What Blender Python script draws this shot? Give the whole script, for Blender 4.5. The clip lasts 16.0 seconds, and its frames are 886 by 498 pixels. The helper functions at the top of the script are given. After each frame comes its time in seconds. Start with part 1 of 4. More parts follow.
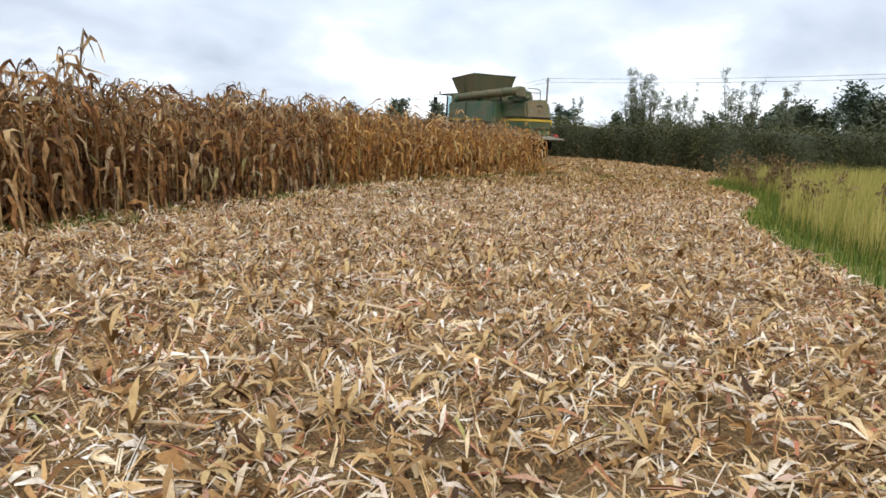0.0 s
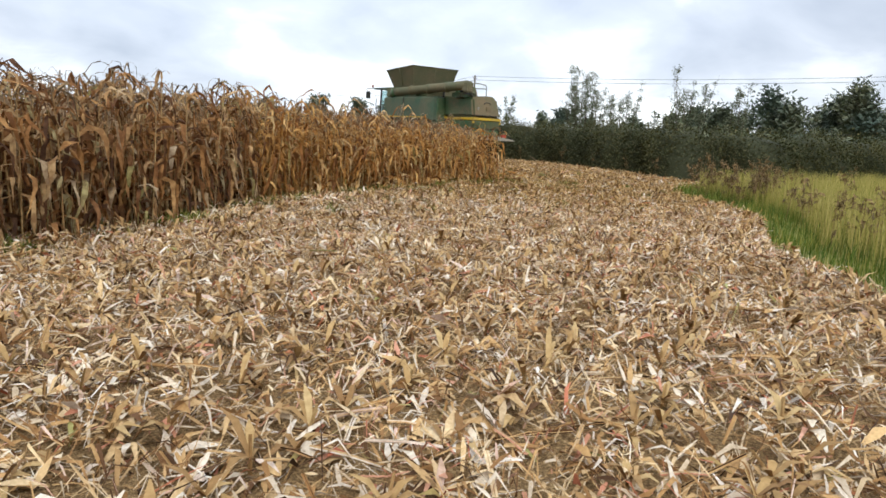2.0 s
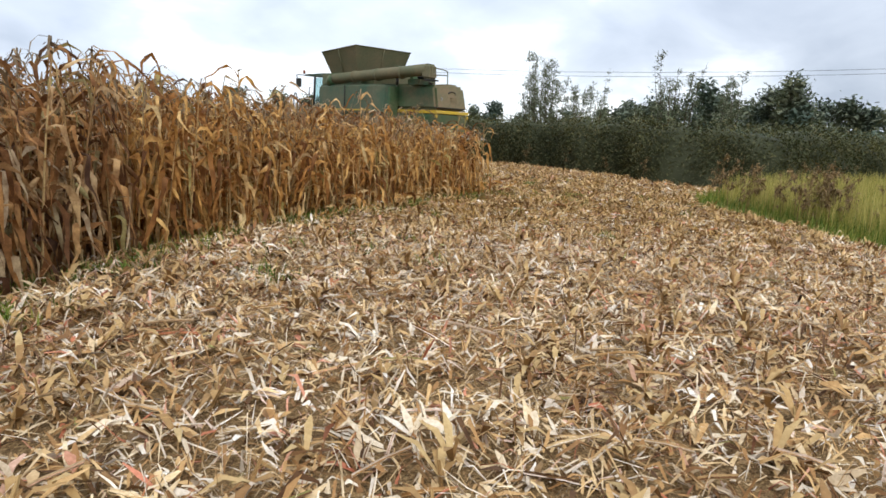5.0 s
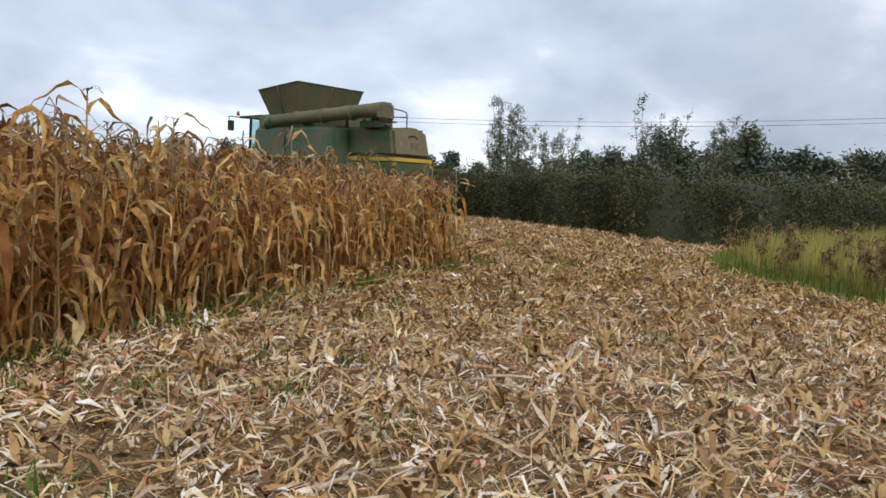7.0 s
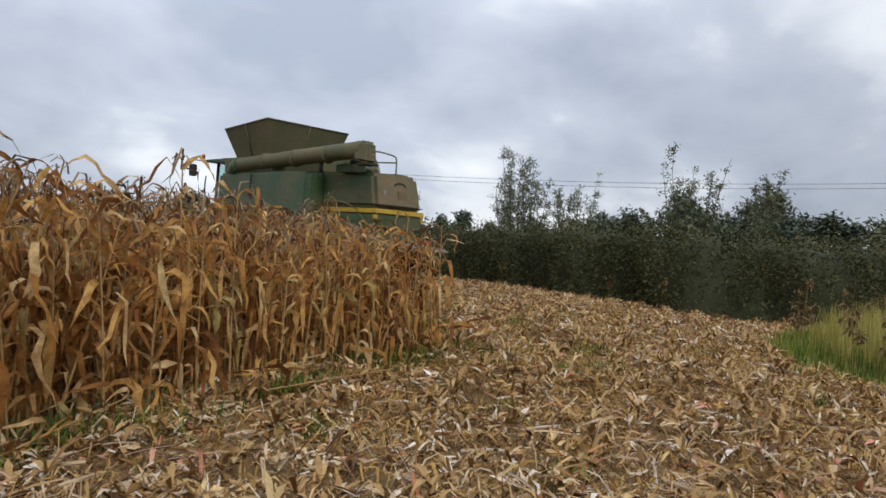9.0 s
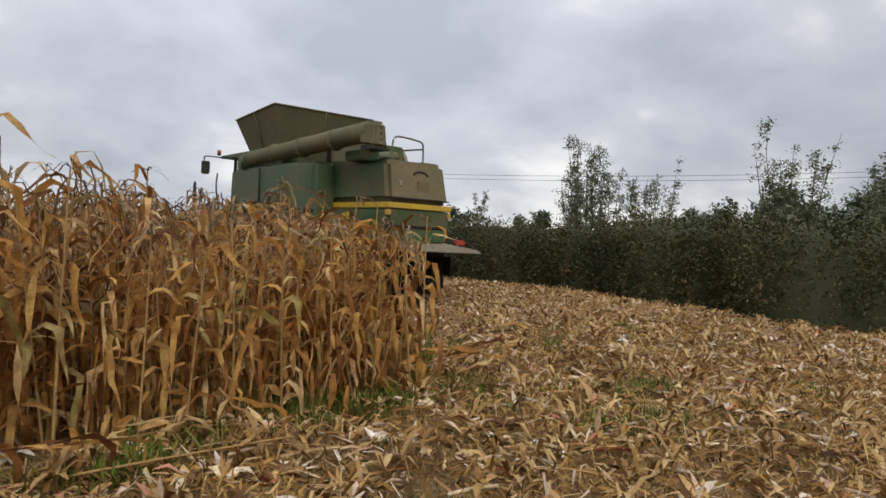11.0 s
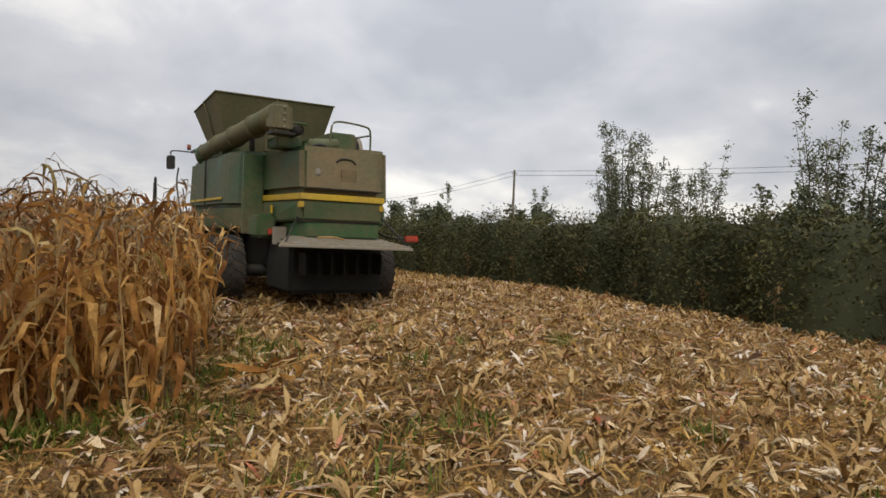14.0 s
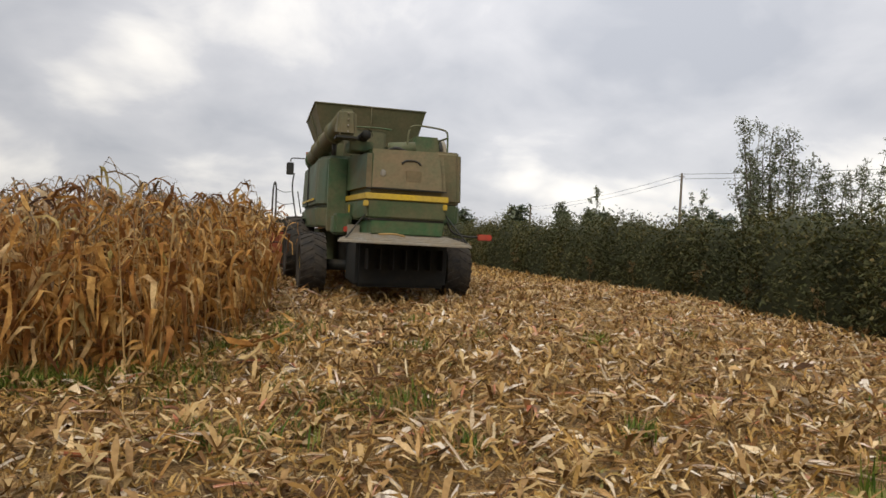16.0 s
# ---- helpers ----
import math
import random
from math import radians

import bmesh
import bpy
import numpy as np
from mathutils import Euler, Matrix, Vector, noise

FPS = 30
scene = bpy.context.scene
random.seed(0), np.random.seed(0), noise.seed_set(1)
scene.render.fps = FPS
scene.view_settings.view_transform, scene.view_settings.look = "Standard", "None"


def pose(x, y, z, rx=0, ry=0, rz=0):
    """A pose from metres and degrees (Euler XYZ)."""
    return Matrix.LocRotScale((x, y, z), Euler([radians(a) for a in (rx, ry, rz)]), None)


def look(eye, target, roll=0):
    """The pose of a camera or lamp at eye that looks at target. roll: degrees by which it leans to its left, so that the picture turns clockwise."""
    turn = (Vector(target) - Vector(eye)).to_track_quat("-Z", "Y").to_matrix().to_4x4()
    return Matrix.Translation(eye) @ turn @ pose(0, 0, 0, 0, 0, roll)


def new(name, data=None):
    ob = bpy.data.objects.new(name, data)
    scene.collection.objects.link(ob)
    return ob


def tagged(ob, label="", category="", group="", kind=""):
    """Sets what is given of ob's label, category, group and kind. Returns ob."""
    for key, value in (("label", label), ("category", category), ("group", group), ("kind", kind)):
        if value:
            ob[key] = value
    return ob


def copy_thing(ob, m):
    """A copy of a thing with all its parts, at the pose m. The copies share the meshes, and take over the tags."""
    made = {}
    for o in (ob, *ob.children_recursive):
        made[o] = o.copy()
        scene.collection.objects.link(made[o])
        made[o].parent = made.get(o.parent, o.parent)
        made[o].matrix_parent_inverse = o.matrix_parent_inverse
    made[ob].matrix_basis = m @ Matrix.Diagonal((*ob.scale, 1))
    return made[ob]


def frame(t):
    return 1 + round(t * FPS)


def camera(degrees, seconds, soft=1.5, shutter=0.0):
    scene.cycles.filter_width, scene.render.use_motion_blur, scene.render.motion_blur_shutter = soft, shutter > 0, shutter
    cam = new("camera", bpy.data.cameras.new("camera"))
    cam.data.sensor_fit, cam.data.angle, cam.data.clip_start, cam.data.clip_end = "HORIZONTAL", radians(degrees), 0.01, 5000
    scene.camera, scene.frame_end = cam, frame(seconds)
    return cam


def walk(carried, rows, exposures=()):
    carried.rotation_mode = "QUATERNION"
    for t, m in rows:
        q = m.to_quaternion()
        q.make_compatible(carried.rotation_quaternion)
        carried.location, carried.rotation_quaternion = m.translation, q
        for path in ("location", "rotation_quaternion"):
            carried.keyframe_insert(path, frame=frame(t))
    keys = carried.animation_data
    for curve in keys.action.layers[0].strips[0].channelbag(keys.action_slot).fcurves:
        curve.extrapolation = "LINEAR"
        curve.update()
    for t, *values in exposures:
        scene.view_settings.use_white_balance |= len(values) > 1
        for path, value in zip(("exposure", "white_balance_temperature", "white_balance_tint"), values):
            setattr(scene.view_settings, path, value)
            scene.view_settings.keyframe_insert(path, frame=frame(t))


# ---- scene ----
cam = camera(68.0, 16.0, soft=1.6)
# seconds, x, y, z, pitch, roll, yaw
PATH = [
    (0, -19.26, -23.46, 1.65, -10.31, -2.28, -31.50),
    (0.5, -18.97, -22.64, 1.65, -10.16, -2.15, -32.05),
    (1, -18.69, -21.82, 1.65, -10.01, -2.38, -33.64),
    (1.5, -18.39, -21.00, 1.65, -9.86, -2.94, -37.82),
    (2, -18.08, -20.17, 1.65, -10.16, -2.96, -38.48),
    (2.5, -17.74, -19.34, 1.65, -10.15, -2.66, -36.72),
    (3, -17.38, -18.51, 1.64, -10.38, -3.10, -38.02),
    (3.5, -16.98, -17.68, 1.65, -10.36, -3.03, -39.75),
    (4, -16.55, -16.86, 1.65, -10.34, -2.96, -41.52),
    (4.5, -16.07, -16.05, 1.66, -10.31, -2.88, -43.35),
    (5, -15.55, -15.27, 1.66, -10.29, -2.81, -45.23),
    (5.5, -14.98, -14.53, 1.67, -10.27, -2.74, -47.22),
    (6, -14.37, -13.83, 1.67, -7.62, -2.41, -47.13),
    (6.5, -13.71, -13.18, 1.67, -5.85, -3.14, -48.22),
    (7, -13.02, -12.60, 1.67, -5.83, -2.74, -49.12),
    (7.5, -12.31, -12.06, 1.67, -2.83, -2.51, -49.52),
    (8, -11.59, -11.58, 1.66, -1.33, -2.58, -47.83),
    (8.5, -10.88, -11.15, 1.65, -1.38, -2.90, -47.77),
    (9, -10.17, -10.77, 1.64, -0.67, -3.74, -47.88),
    (9.5, -9.49, -10.44, 1.64, -0.71, -3.45, -45.97),
    (10, -8.83, -10.16, 1.63, -0.74, -3.16, -44.05),
    (10.5, -8.20, -9.94, 1.63, -0.78, -2.87, -42.30),
    (11, -7.58, -9.79, 1.62, -0.81, -2.58, -40.49),
    (11.5, -6.98, -9.71, 1.62, -0.85, -2.29, -38.58),
    (12, -6.40, -9.71, 1.63, -1.12, -2.40, -37.39),
    (12.5, -5.83, -9.78, 1.63, -1.33, -2.81, -35.63),
    (13, -5.30, -9.92, 1.63, -1.18, -2.65, -35.14),
    (13.5, -4.80, -10.10, 1.64, -1.04, -2.27, -32.56),
    (14, -4.32, -10.32, 1.67, -1.22, -2.27, -31.82),
    (14.5, -3.88, -10.57, 1.69, -1.57, -2.97, -25.20),
    (15, -3.45, -10.84, 1.66, -1.51, -2.97, -20.18),
    (15.5, -3.04, -11.11, 1.63, -1.64, -2.48, -17.55),
    (16, -2.65, -11.39, 1.60, -1.28, -2.74, -16.51),
]
walk(cam, [(t, pose(x, y, z, 90 + p, r, w)) for t, x, y, z, p, r, w in PATH],
     [(0, 0.2, 6150, 7), (5.4, 0.27, 6100, 7), (5.9, 0.18, 6050, 7), (6.6, -0.02, 6000, 8), (7.5, -0.12, 6000, 8), (9, -0.32, 6150, 9), (11.5, -0.34, 6700, 10), (14.5, -0.28, 6950, 10), (16, -0.18, 7000, 10)])

# ---- sky and light ----
world = bpy.data.worlds.new("overcast")
scene.world = world
world.use_nodes = True
wt = world.node_tree
wt.nodes.clear()


def wnode(kind, **kw):
    n = wt.nodes.new(kind)
    for k, v in kw.items():
        if k == "operation":
            n.operation = v
        elif k == "blend":
            n.data_type, n.blend_type = "RGBA", v
    return n


def wmath(op, a, b=None):
    n = wnode("ShaderNodeMath", operation=op)
    for i, v in enumerate((a, b)):
        if v is None:
            continue
        if isinstance(v, (int, float)):
            n.inputs[i].default_value = v
        else:
            wt.links.new(v, n.inputs[i])
    return n.outputs[0]


coord = wnode("ShaderNodeTexCoord")
sep = wnode("ShaderNodeSeparateXYZ")
wt.links.new(coord.outputs["Generated"], sep.inputs[0])
height = wmath("MAXIMUM", sep.outputs[2], 0.0)
lift = wmath("ADD", height, 0.42)
flat = wnode("ShaderNodeCombineXYZ")
wt.links.new(wmath("DIVIDE", sep.outputs[0], lift), flat.inputs[0])
wt.links.new(wmath("DIVIDE", sep.outputs[1], lift), flat.inputs[1])


def cloud_noise(scale, detail, rough, distort):
    n = wnode("ShaderNodeTexNoise")
    n.inputs["Scale"].default_value, n.inputs["Detail"].default_value = scale, detail
    n.inputs["Roughness"].default_value, n.inputs["Distortion"].default_value = rough, distort
    wt.links.new(flat.outputs[0], n.inputs["Vector"])
    return n.outputs["Fac"]


big = cloud_noise(1.25, 4, 0.46, 0.25)
fine = cloud_noise(3.4, 6, 0.52, 0.3)
mixed = wmath("ADD", wmath("MULTIPLY", big, 0.68), wmath("MULTIPLY", fine, 0.32))
ramp = wnode("ShaderNodeValToRGB")
ramp.color_ramp.elements[0].position, ramp.color_ramp.elements[0].color = 0.37, (0.5, 0.54, 0.63, 1)
ramp.color_ramp.elements[1].position, ramp.color_ramp.elements[1].color = 0.6, (1.16, 1.16, 1.16, 1)
mid = ramp.color_ramp.elements.new(0.5)
mid.color = (0.71, 0.74, 0.82, 1)
wt.links.new(mixed, ramp.inputs[0])
sky = wnode("ShaderNodeTexSky")
sky.sky_type, sky.sun_disc = "NISHITA", False
sky.sun_elevation, sky.sun_rotation = radians(48), radians(215)
both = wnode("ShaderNodeMix", blend="MIX")
both.inputs[0].default_value = 0.94
thin = wnode("ShaderNodeMix", blend="MULTIPLY")
thin.inputs[0].default_value = 1.0
wt.links.new(sky.outputs[0], thin.inputs[6])
thin.inputs[7].default_value = (0.1, 0.1, 0.1, 1)
wt.links.new(thin.outputs[2], both.inputs[6])
wt.links.new(ramp.outputs[0], both.inputs[7])
bg = wnode("ShaderNodeBackground")
wt.links.new(both.outputs[2], bg.inputs[0])
# an overcast sky is brighter towards the zenith and where the cloud is thin
thinner = wnode("ShaderNodeVectorMath", operation="DOT_PRODUCT")
wt.links.new(coord.outputs["Generated"], thinner.inputs[0])
thinner.inputs[1].default_value = (0.48, 0.80, 0.36)
patch_light = wmath("MULTIPLY", wmath("POWER", wmath("MAXIMUM", thinner.outputs["Value"], 0.0), 4.0), 0.36)
wt.links.new(wmath("ADD", wmath("ADD", 0.82, patch_light), wmath("MULTIPLY", wmath("POWER", height, 1.5), 0.9)), bg.inputs[1])
out = wnode("ShaderNodeOutputWorld")
wt.links.new(bg.outputs[0], out.inputs[0])

sun = new("sun", bpy.data.lights.new("sun", "SUN"))
sun.data.energy, sun.data.angle, sun.data.color = 2.0, radians(25), (1.0, 0.96, 0.9)
sun.matrix_world = look((-20, -28, 38), (0, 0, 0))


# ---- materials ----
def material(name, rough=0.8, metal=0.0, spec=0.3):
    m = bpy.data.materials.new(name)
    m.use_nodes = True
    b = m.node_tree.nodes["Principled BSDF"]
    b.inputs["Roughness"].default_value = rough
    b.inputs["Metallic"].default_value = metal
    b.inputs["Specular IOR Level"].default_value = spec
    return m, m.node_tree, b


def ramp_node(nt, stops):
    r = nt.nodes.new("ShaderNodeValToRGB")
    e = r.color_ramp.elements
    e[0].position, e[0].color = stops[0][0], (*stops[0][1], 1)
    e[1].position, e[1].color = stops[-1][0], (*stops[-1][1], 1)
    for p, c in stops[1:-1]:
        e.new(p).color = (*c, 1)
    return r


def noise_node(nt, scale, detail=5, rough=0.6, world_space=True):
    n = nt.nodes.new("ShaderNodeTexNoise")
    n.inputs["Scale"].default_value, n.inputs["Detail"].default_value = scale, detail
    n.inputs["Roughness"].default_value = rough
    if world_space:
        g = nt.nodes.new("ShaderNodeNewGeometry")
        nt.links.new(g.outputs["Position"], n.inputs["Vector"])
    else:
        g = nt.nodes.new("ShaderNodeTexCoord")
        nt.links.new(g.outputs["Object"], n.inputs["Vector"])
    return n


def mix_rgb(nt, fac, a, b, blend="MIX"):
    n = nt.nodes.new("ShaderNodeMix")
    n.data_type, n.blend_type = "RGBA", blend
    for sock, v in ((n.inputs[0], fac), (n.inputs[6], a), (n.inputs[7], b)):
        if isinstance(v, (int, float)):
            sock.default_value = v
        elif isinstance(v, tuple):
            sock.default_value = (*v, 1)
        else:
            nt.links.new(v, sock)
    return n.outputs[2]


def bump(nt, b, height_socket, strength, distance):
    n = nt.nodes.new("ShaderNodeBump")
    n.inputs["Strength"].default_value, n.inputs["Distance"].default_value = strength, distance
    nt.links.new(height_socket, n.inputs["Height"])
    nt.links.new(n.outputs[0], b.inputs["Normal"])


def leafy(name, stops, patch=None, rough=0.75, by_object=False, translucent=0.25, grain=30.0):
    """Dry or green leaf: colour by piece, veins and blotches by noise, some light through it."""
    m, nt, b = material(name, rough, 0, 0.25)
    if by_object:
        src = nt.nodes.new("ShaderNodeObjectInfo").outputs["Random"]
    else:
        src = nt.nodes.new("ShaderNodeNewGeometry").outputs["Random Per Island"]
    r = ramp_node(nt, stops)
    nt.links.new(src, r.inputs[0])
    col = r.outputs[0]
    n = noise_node(nt, grain, 3, 0.6)
    g = ramp_node(nt, [(0.3, (0.72, 0.68, 0.62)), (0.7, (1.0, 1.0, 1.0))])
    nt.links.new(n.outputs[0], g.inputs[0])
    col = mix_rgb(nt, 1.0, col, g.outputs[0], "MULTIPLY")
    if patch:
        n2 = noise_node(nt, patch[0], 3)
        g2 = ramp_node(nt, [(0.4, patch[1]), (0.62, patch[2])])
        nt.links.new(n2.outputs[0], g2.inputs[0])
        col = mix_rgb(nt, 1.0, col, g2.outputs[0], "MULTIPLY")
    nt.links.new(col, b.inputs["Base Color"])
    if translucent:
        tr = nt.nodes.new("ShaderNodeBsdfTranslucent")
        nt.links.new(col, tr.inputs[0])
        mx = nt.nodes.new("ShaderNodeMixShader")
        mx.inputs[0].default_value = translucent
        nt.links.new(b.outputs[0], mx.inputs[1])
        nt.links.new(tr.outputs[0], mx.inputs[2])
        nt.links.new(mx.outputs[0], nt.nodes["Material Output"].inputs[0])
    return m


LITTER = leafy("pale weathered litter", [(0.0, (0.07, 0.04, 0.022)), (0.1, (0.2, 0.105, 0.045)), (0.22, (0.46, 0.27, 0.11)), (0.36, (0.66, 0.45, 0.21)), (0.5, (0.78, 0.6, 0.34)),
                               (0.64, (0.82, 0.69, 0.47)), (0.76, (0.85, 0.78, 0.65)), (0.9, (0.86, 0.83, 0.77)), (0.95, (0.72, 0.42, 0.3)), (0.985, (0.58, 0.2, 0.11)), (1.0, (0.40, 0.42, 0.16))],
               patch=(1.7, (0.7, 0.61, 0.52), (1.1, 1.08, 1.07)), translucent=0.12, grain=45)
LITTER_GOLD = leafy("golden fresh litter", [(0.0, (0.07, 0.04, 0.017)), (0.14, (0.2, 0.105, 0.036)), (0.33, (0.39, 0.225, 0.068)), (0.55, (0.54, 0.345, 0.11)),
                                (0.75, (0.64, 0.45, 0.18)), (0.88, (0.74, 0.59, 0.33)), (0.95, (0.74, 0.68, 0.55)), (0.97, (0.46, 0.18, 0.09)), (1.0, (0.2, 0.26, 0.08))],
                    patch=(1.5, (0.58, 0.53, 0.44), (1.08, 1.03, 0.95)), translucent=0.12, grain=45)
CORN = leafy("dry corn leaf", [(0.0, (0.09, 0.046, 0.024)), (0.15, (0.2, 0.097, 0.04)), (0.4, (0.42, 0.215, 0.078)), (0.62, (0.56, 0.325, 0.125)), (0.82, (0.68, 0.5, 0.27)), (0.93, (0.64, 0.53, 0.37)), (1.0, (0.40, 0.37, 0.14))],
             patch=(7, (0.55, 0.46, 0.4), (1.08, 1.04, 1.0)), translucent=0.3, grain=70)
CORN_STALK = leafy("dry corn stalk", [(0.0, (0.24, 0.13, 0.05)), (0.6, (0.42, 0.27, 0.11)), (1.0, (0.5, 0.36, 0.17))], translucent=0, grain=30)
TASSEL = leafy("dry tassel", [(0.0, (0.12, 0.085, 0.05)), (0.6, (0.2, 0.14, 0.08)), (1.0, (0.3, 0.22, 0.13))], translucent=0.1)
GRASS = leafy("meadow grass", [(0.0, (0.06, 0.12, 0.018)), (0.35, (0.115, 0.19, 0.03)), (0.7, (0.2, 0.25, 0.05)), (1.0, (0.36, 0.32, 0.09))], patch=(0.35, (0.75, 0.8, 0.7), (1.2, 1.1, 0.9)), translucent=0.3)
GRASS_HEAD = leafy("dry grass heads", [(0.0, (0.28, 0.28, 0.06)), (0.5, (0.43, 0.38, 0.1)), (1.0, (0.55, 0.45, 0.16))], translucent=0.3)
WEED = leafy("dry weed", [(0.0, (0.09, 0.06, 0.03)), (0.5, (0.2, 0.13, 0.055)), (1.0, (0.33, 0.22, 0.1))], translucent=0.15)
HEDGE = leafy("hedge leaf", [(0.0, (0.05, 0.056, 0.024)), (0.5, (0.09, 0.1, 0.04)), (0.85, (0.125, 0.12, 0.05)), (1.0, (0.17, 0.14, 0.065))], patch=(0.5, (0.72, 0.75, 0.72), (1.2, 1.12, 0.95)), translucent=0.2)
TREE_LEAF = leafy("sapling leaf", [(0.0, (0.07, 0.095, 0.05)), (0.5, (0.15, 0.175, 0.1)), (1.0, (0.3, 0.31, 0.21))], translucent=0.3)
# distance haze put into the leaf colour: lighter, greyer and bluer
HAZED_LEAF = leafy("far tree leaf", [(0.0, (0.08, 0.105, 0.085)), (0.5, (0.13, 0.16, 0.125)), (1.0, (0.18, 0.2, 0.155))], patch=(0.12, (0.7, 0.8, 0.8), (1.3, 1.15, 0.9)), translucent=0.15)
BARK = leafy("bark", [(0.0, (0.07, 0.055, 0.04)), (1.0, (0.14, 0.11, 0.08))], translucent=0)

# ground: dark soil under chaff, meadow and far fields
GROUND, gnt, gb = material("field soil and chaff", 0.95, 0, 0.1)
n1 = noise_node(gnt, 48, 6, 0.75)
r1 = ramp_node(gnt, [(0.3, (0.075, 0.052, 0.032)), (0.45, (0.21, 0.14, 0.07)), (0.57, (0.42, 0.295, 0.145)), (0.7, (0.66, 0.5, 0.29))])
gnt.links.new(n1.outputs[0], r1.inputs[0])
n2 = noise_node(gnt, 0.35, 4)
r2 = ramp_node(gnt, [(0.35, (0.8, 0.74, 0.68)), (0.65, (1.08, 1.02, 0.96))])
gnt.links.new(n2.outputs[0], r2.inputs[0])
gnt.links.new(mix_rgb(gnt, 1.0, r1.outputs[0], r2.outputs[0], "MULTIPLY"), gb.inputs["Base Color"])
bump(gnt, gb, n1.outputs[0], 0.8, 0.05)

MEADOW, mnt, mb = material("meadow ground", 0.95, 0, 0.1)
n1 = noise_node(mnt, 5, 6, 0.7)
r1 = ramp_node(mnt, [(0.3, (0.1, 0.12, 0.03)), (0.5, (0.2, 0.2, 0.06)), (0.7, (0.36, 0.3, 0.11))])
mnt.links.new(n1.outputs[0], r1.inputs[0])
mnt.links.new(r1.outputs[0], mb.inputs["Base Color"])
bump(mnt, mb, n1.outputs[0], 0.6, 0.08)


# ---- mesh tools ----
rng = np.random.default_rng(7)


def mesh_obj(name, verts, faces, mats, parent=None, label="", mat_index=None, smooth=False):
    me = bpy.data.meshes.new(name)
    verts = np.asarray(verts, dtype=np.float32)
    if isinstance(faces, np.ndarray):
        nf, k = faces.shape
        me.vertices.add(len(verts))
        me.vertices.foreach_set("co", verts.ravel())
        me.loops.add(nf * k)
        me.loops.foreach_set("vertex_index", faces.astype(np.int32).ravel())
        me.polygons.add(nf)
        me.polygons.foreach_set("loop_start", np.arange(0, nf * k, k, dtype=np.int32))
        me.update(calc_edges=True)
    else:
        me.from_pydata([tuple(v) for v in verts], [], faces)
    for m in (mats if isinstance(mats, (list, tuple)) else [mats]):
        me.materials.append(m)
    if mat_index is not None:
        me.polygons.foreach_set("material_index", np.asarray(mat_index, dtype=np.int32))
    if smooth:
        me.polygons.foreach_set("use_smooth", np.ones(len(me.polygons), dtype=bool))
    me.update()
    ob = new(name, me)
    if parent:
        ob.parent = parent
    if label:
        ob["label"] = label
    return ob


def part(name, bm, mat, parent, label="", smooth=False):
    me = bpy.data.meshes.new(name)
    bm.to_mesh(me)
    bm.free()
    for m in (mat if isinstance(mat, (list, tuple)) else [mat]):
        me.materials.append(m)
    if smooth:
        me.polygons.foreach_set("use_smooth", np.ones(len(me.polygons), dtype=bool))
    ob = new(name, me)
    if parent:
        ob.parent = parent
    if label:
        ob["label"] = label
    return ob


def empty(name, x, y, z, rz=0):
    ob = new(name)
    ob.matrix_basis = pose(x, y, z, 0, 0, rz)
    return ob


def smoothstep(a, b, x):
    t = np.clip((x - a) / (b - a), 0, 1)
    return t * t * (3 - 2 * t)


def ground_z(x, y):
    """The field rises a little under the harvester and rolls gently."""
    x, y = np.asarray(x, float), np.asarray(y, float)
    d = np.hypot(x - 0.0, y - 3.0)
    z = 0.30 * (1 - smoothstep(3, 13, d))
    z = z + 0.03 * np.sin(x * 0.9 + 0.4 * y) * np.cos(y * 0.8 - 0.3 * x)
    return z


def inside(poly, x, y):
    x, y = np.asarray(x), np.asarray(y)
    r = np.zeros(x.shape, bool)
    for (x0, y0), (x1, y1) in zip(poly, poly[1:] + poly[:1]):
        c = (y0 > y) != (y1 > y)
        xi = (x1 - x0) * (y - y0) / ((y1 - y0) or 1e-9) + x0
        r ^= c & (x < xi)
    return r


def edge_distance(line, x, y):
    d = np.full(np.shape(x), 1e9)
    for (x0, y0), (x1, y1) in zip(line, line[1:]):
        l2 = (x1 - x0) ** 2 + (y1 - y0) ** 2
        s = np.clip(((x - x0) * (x1 - x0) + (y - y0) * (y1 - y0)) / l2, 0, 1)
        d = np.minimum(d, np.hypot(x - x0 - s * (x1 - x0), y - y0 - s * (y1 - y0)))
    return d


# ---- plan ----
CORN_EDGE = [(-48, -29.5), (-19.9, -13.2), (-16.6, -10.7), (-13.4, -8.0), (-10.6, -6.2), (-7.6, -5.2), (-5.4, -4.9), (-4.0, -5.1), (-3.35, -4.6), (-2.8, -3.0), (-2.3, 0.0), (-2.2, 4.0), (-2.6, 7.4), (-3.2, 9.3), (3.4, 9.6), (3.4, 60)]
CORN_MAIN = CORN_EDGE + [(-48, 60)]
CORNER = (-3.3, -4.2)
MEADOW_POLY = [(-40, -62), (-17.0, -27.0), (-11.6, -20.2), (-7.0, -15.2), (-3.2, -13.2), (-1.0, -11.4), (0.4, -9.4), (1.2, -8.1), (3.4, -7.0), (7.0, -6.7), (14, -8.2), (30, -14.5), (30, -80), (-40, -80)]


def in_corn(x, y):
    return inside(CORN_MAIN, x, y)


# ---- ground ----
def graded(a, b, core0, core1, step):
    left = -np.geomspace(1, 1 + core0 - a, 14)[::-1] + 1 + core0
    right = np.geomspace(1, 1 + b - core1, 14) - 1 + core1
    return np.unique(np.concatenate([left, np.arange(core0, core1, step), right]).round(3))


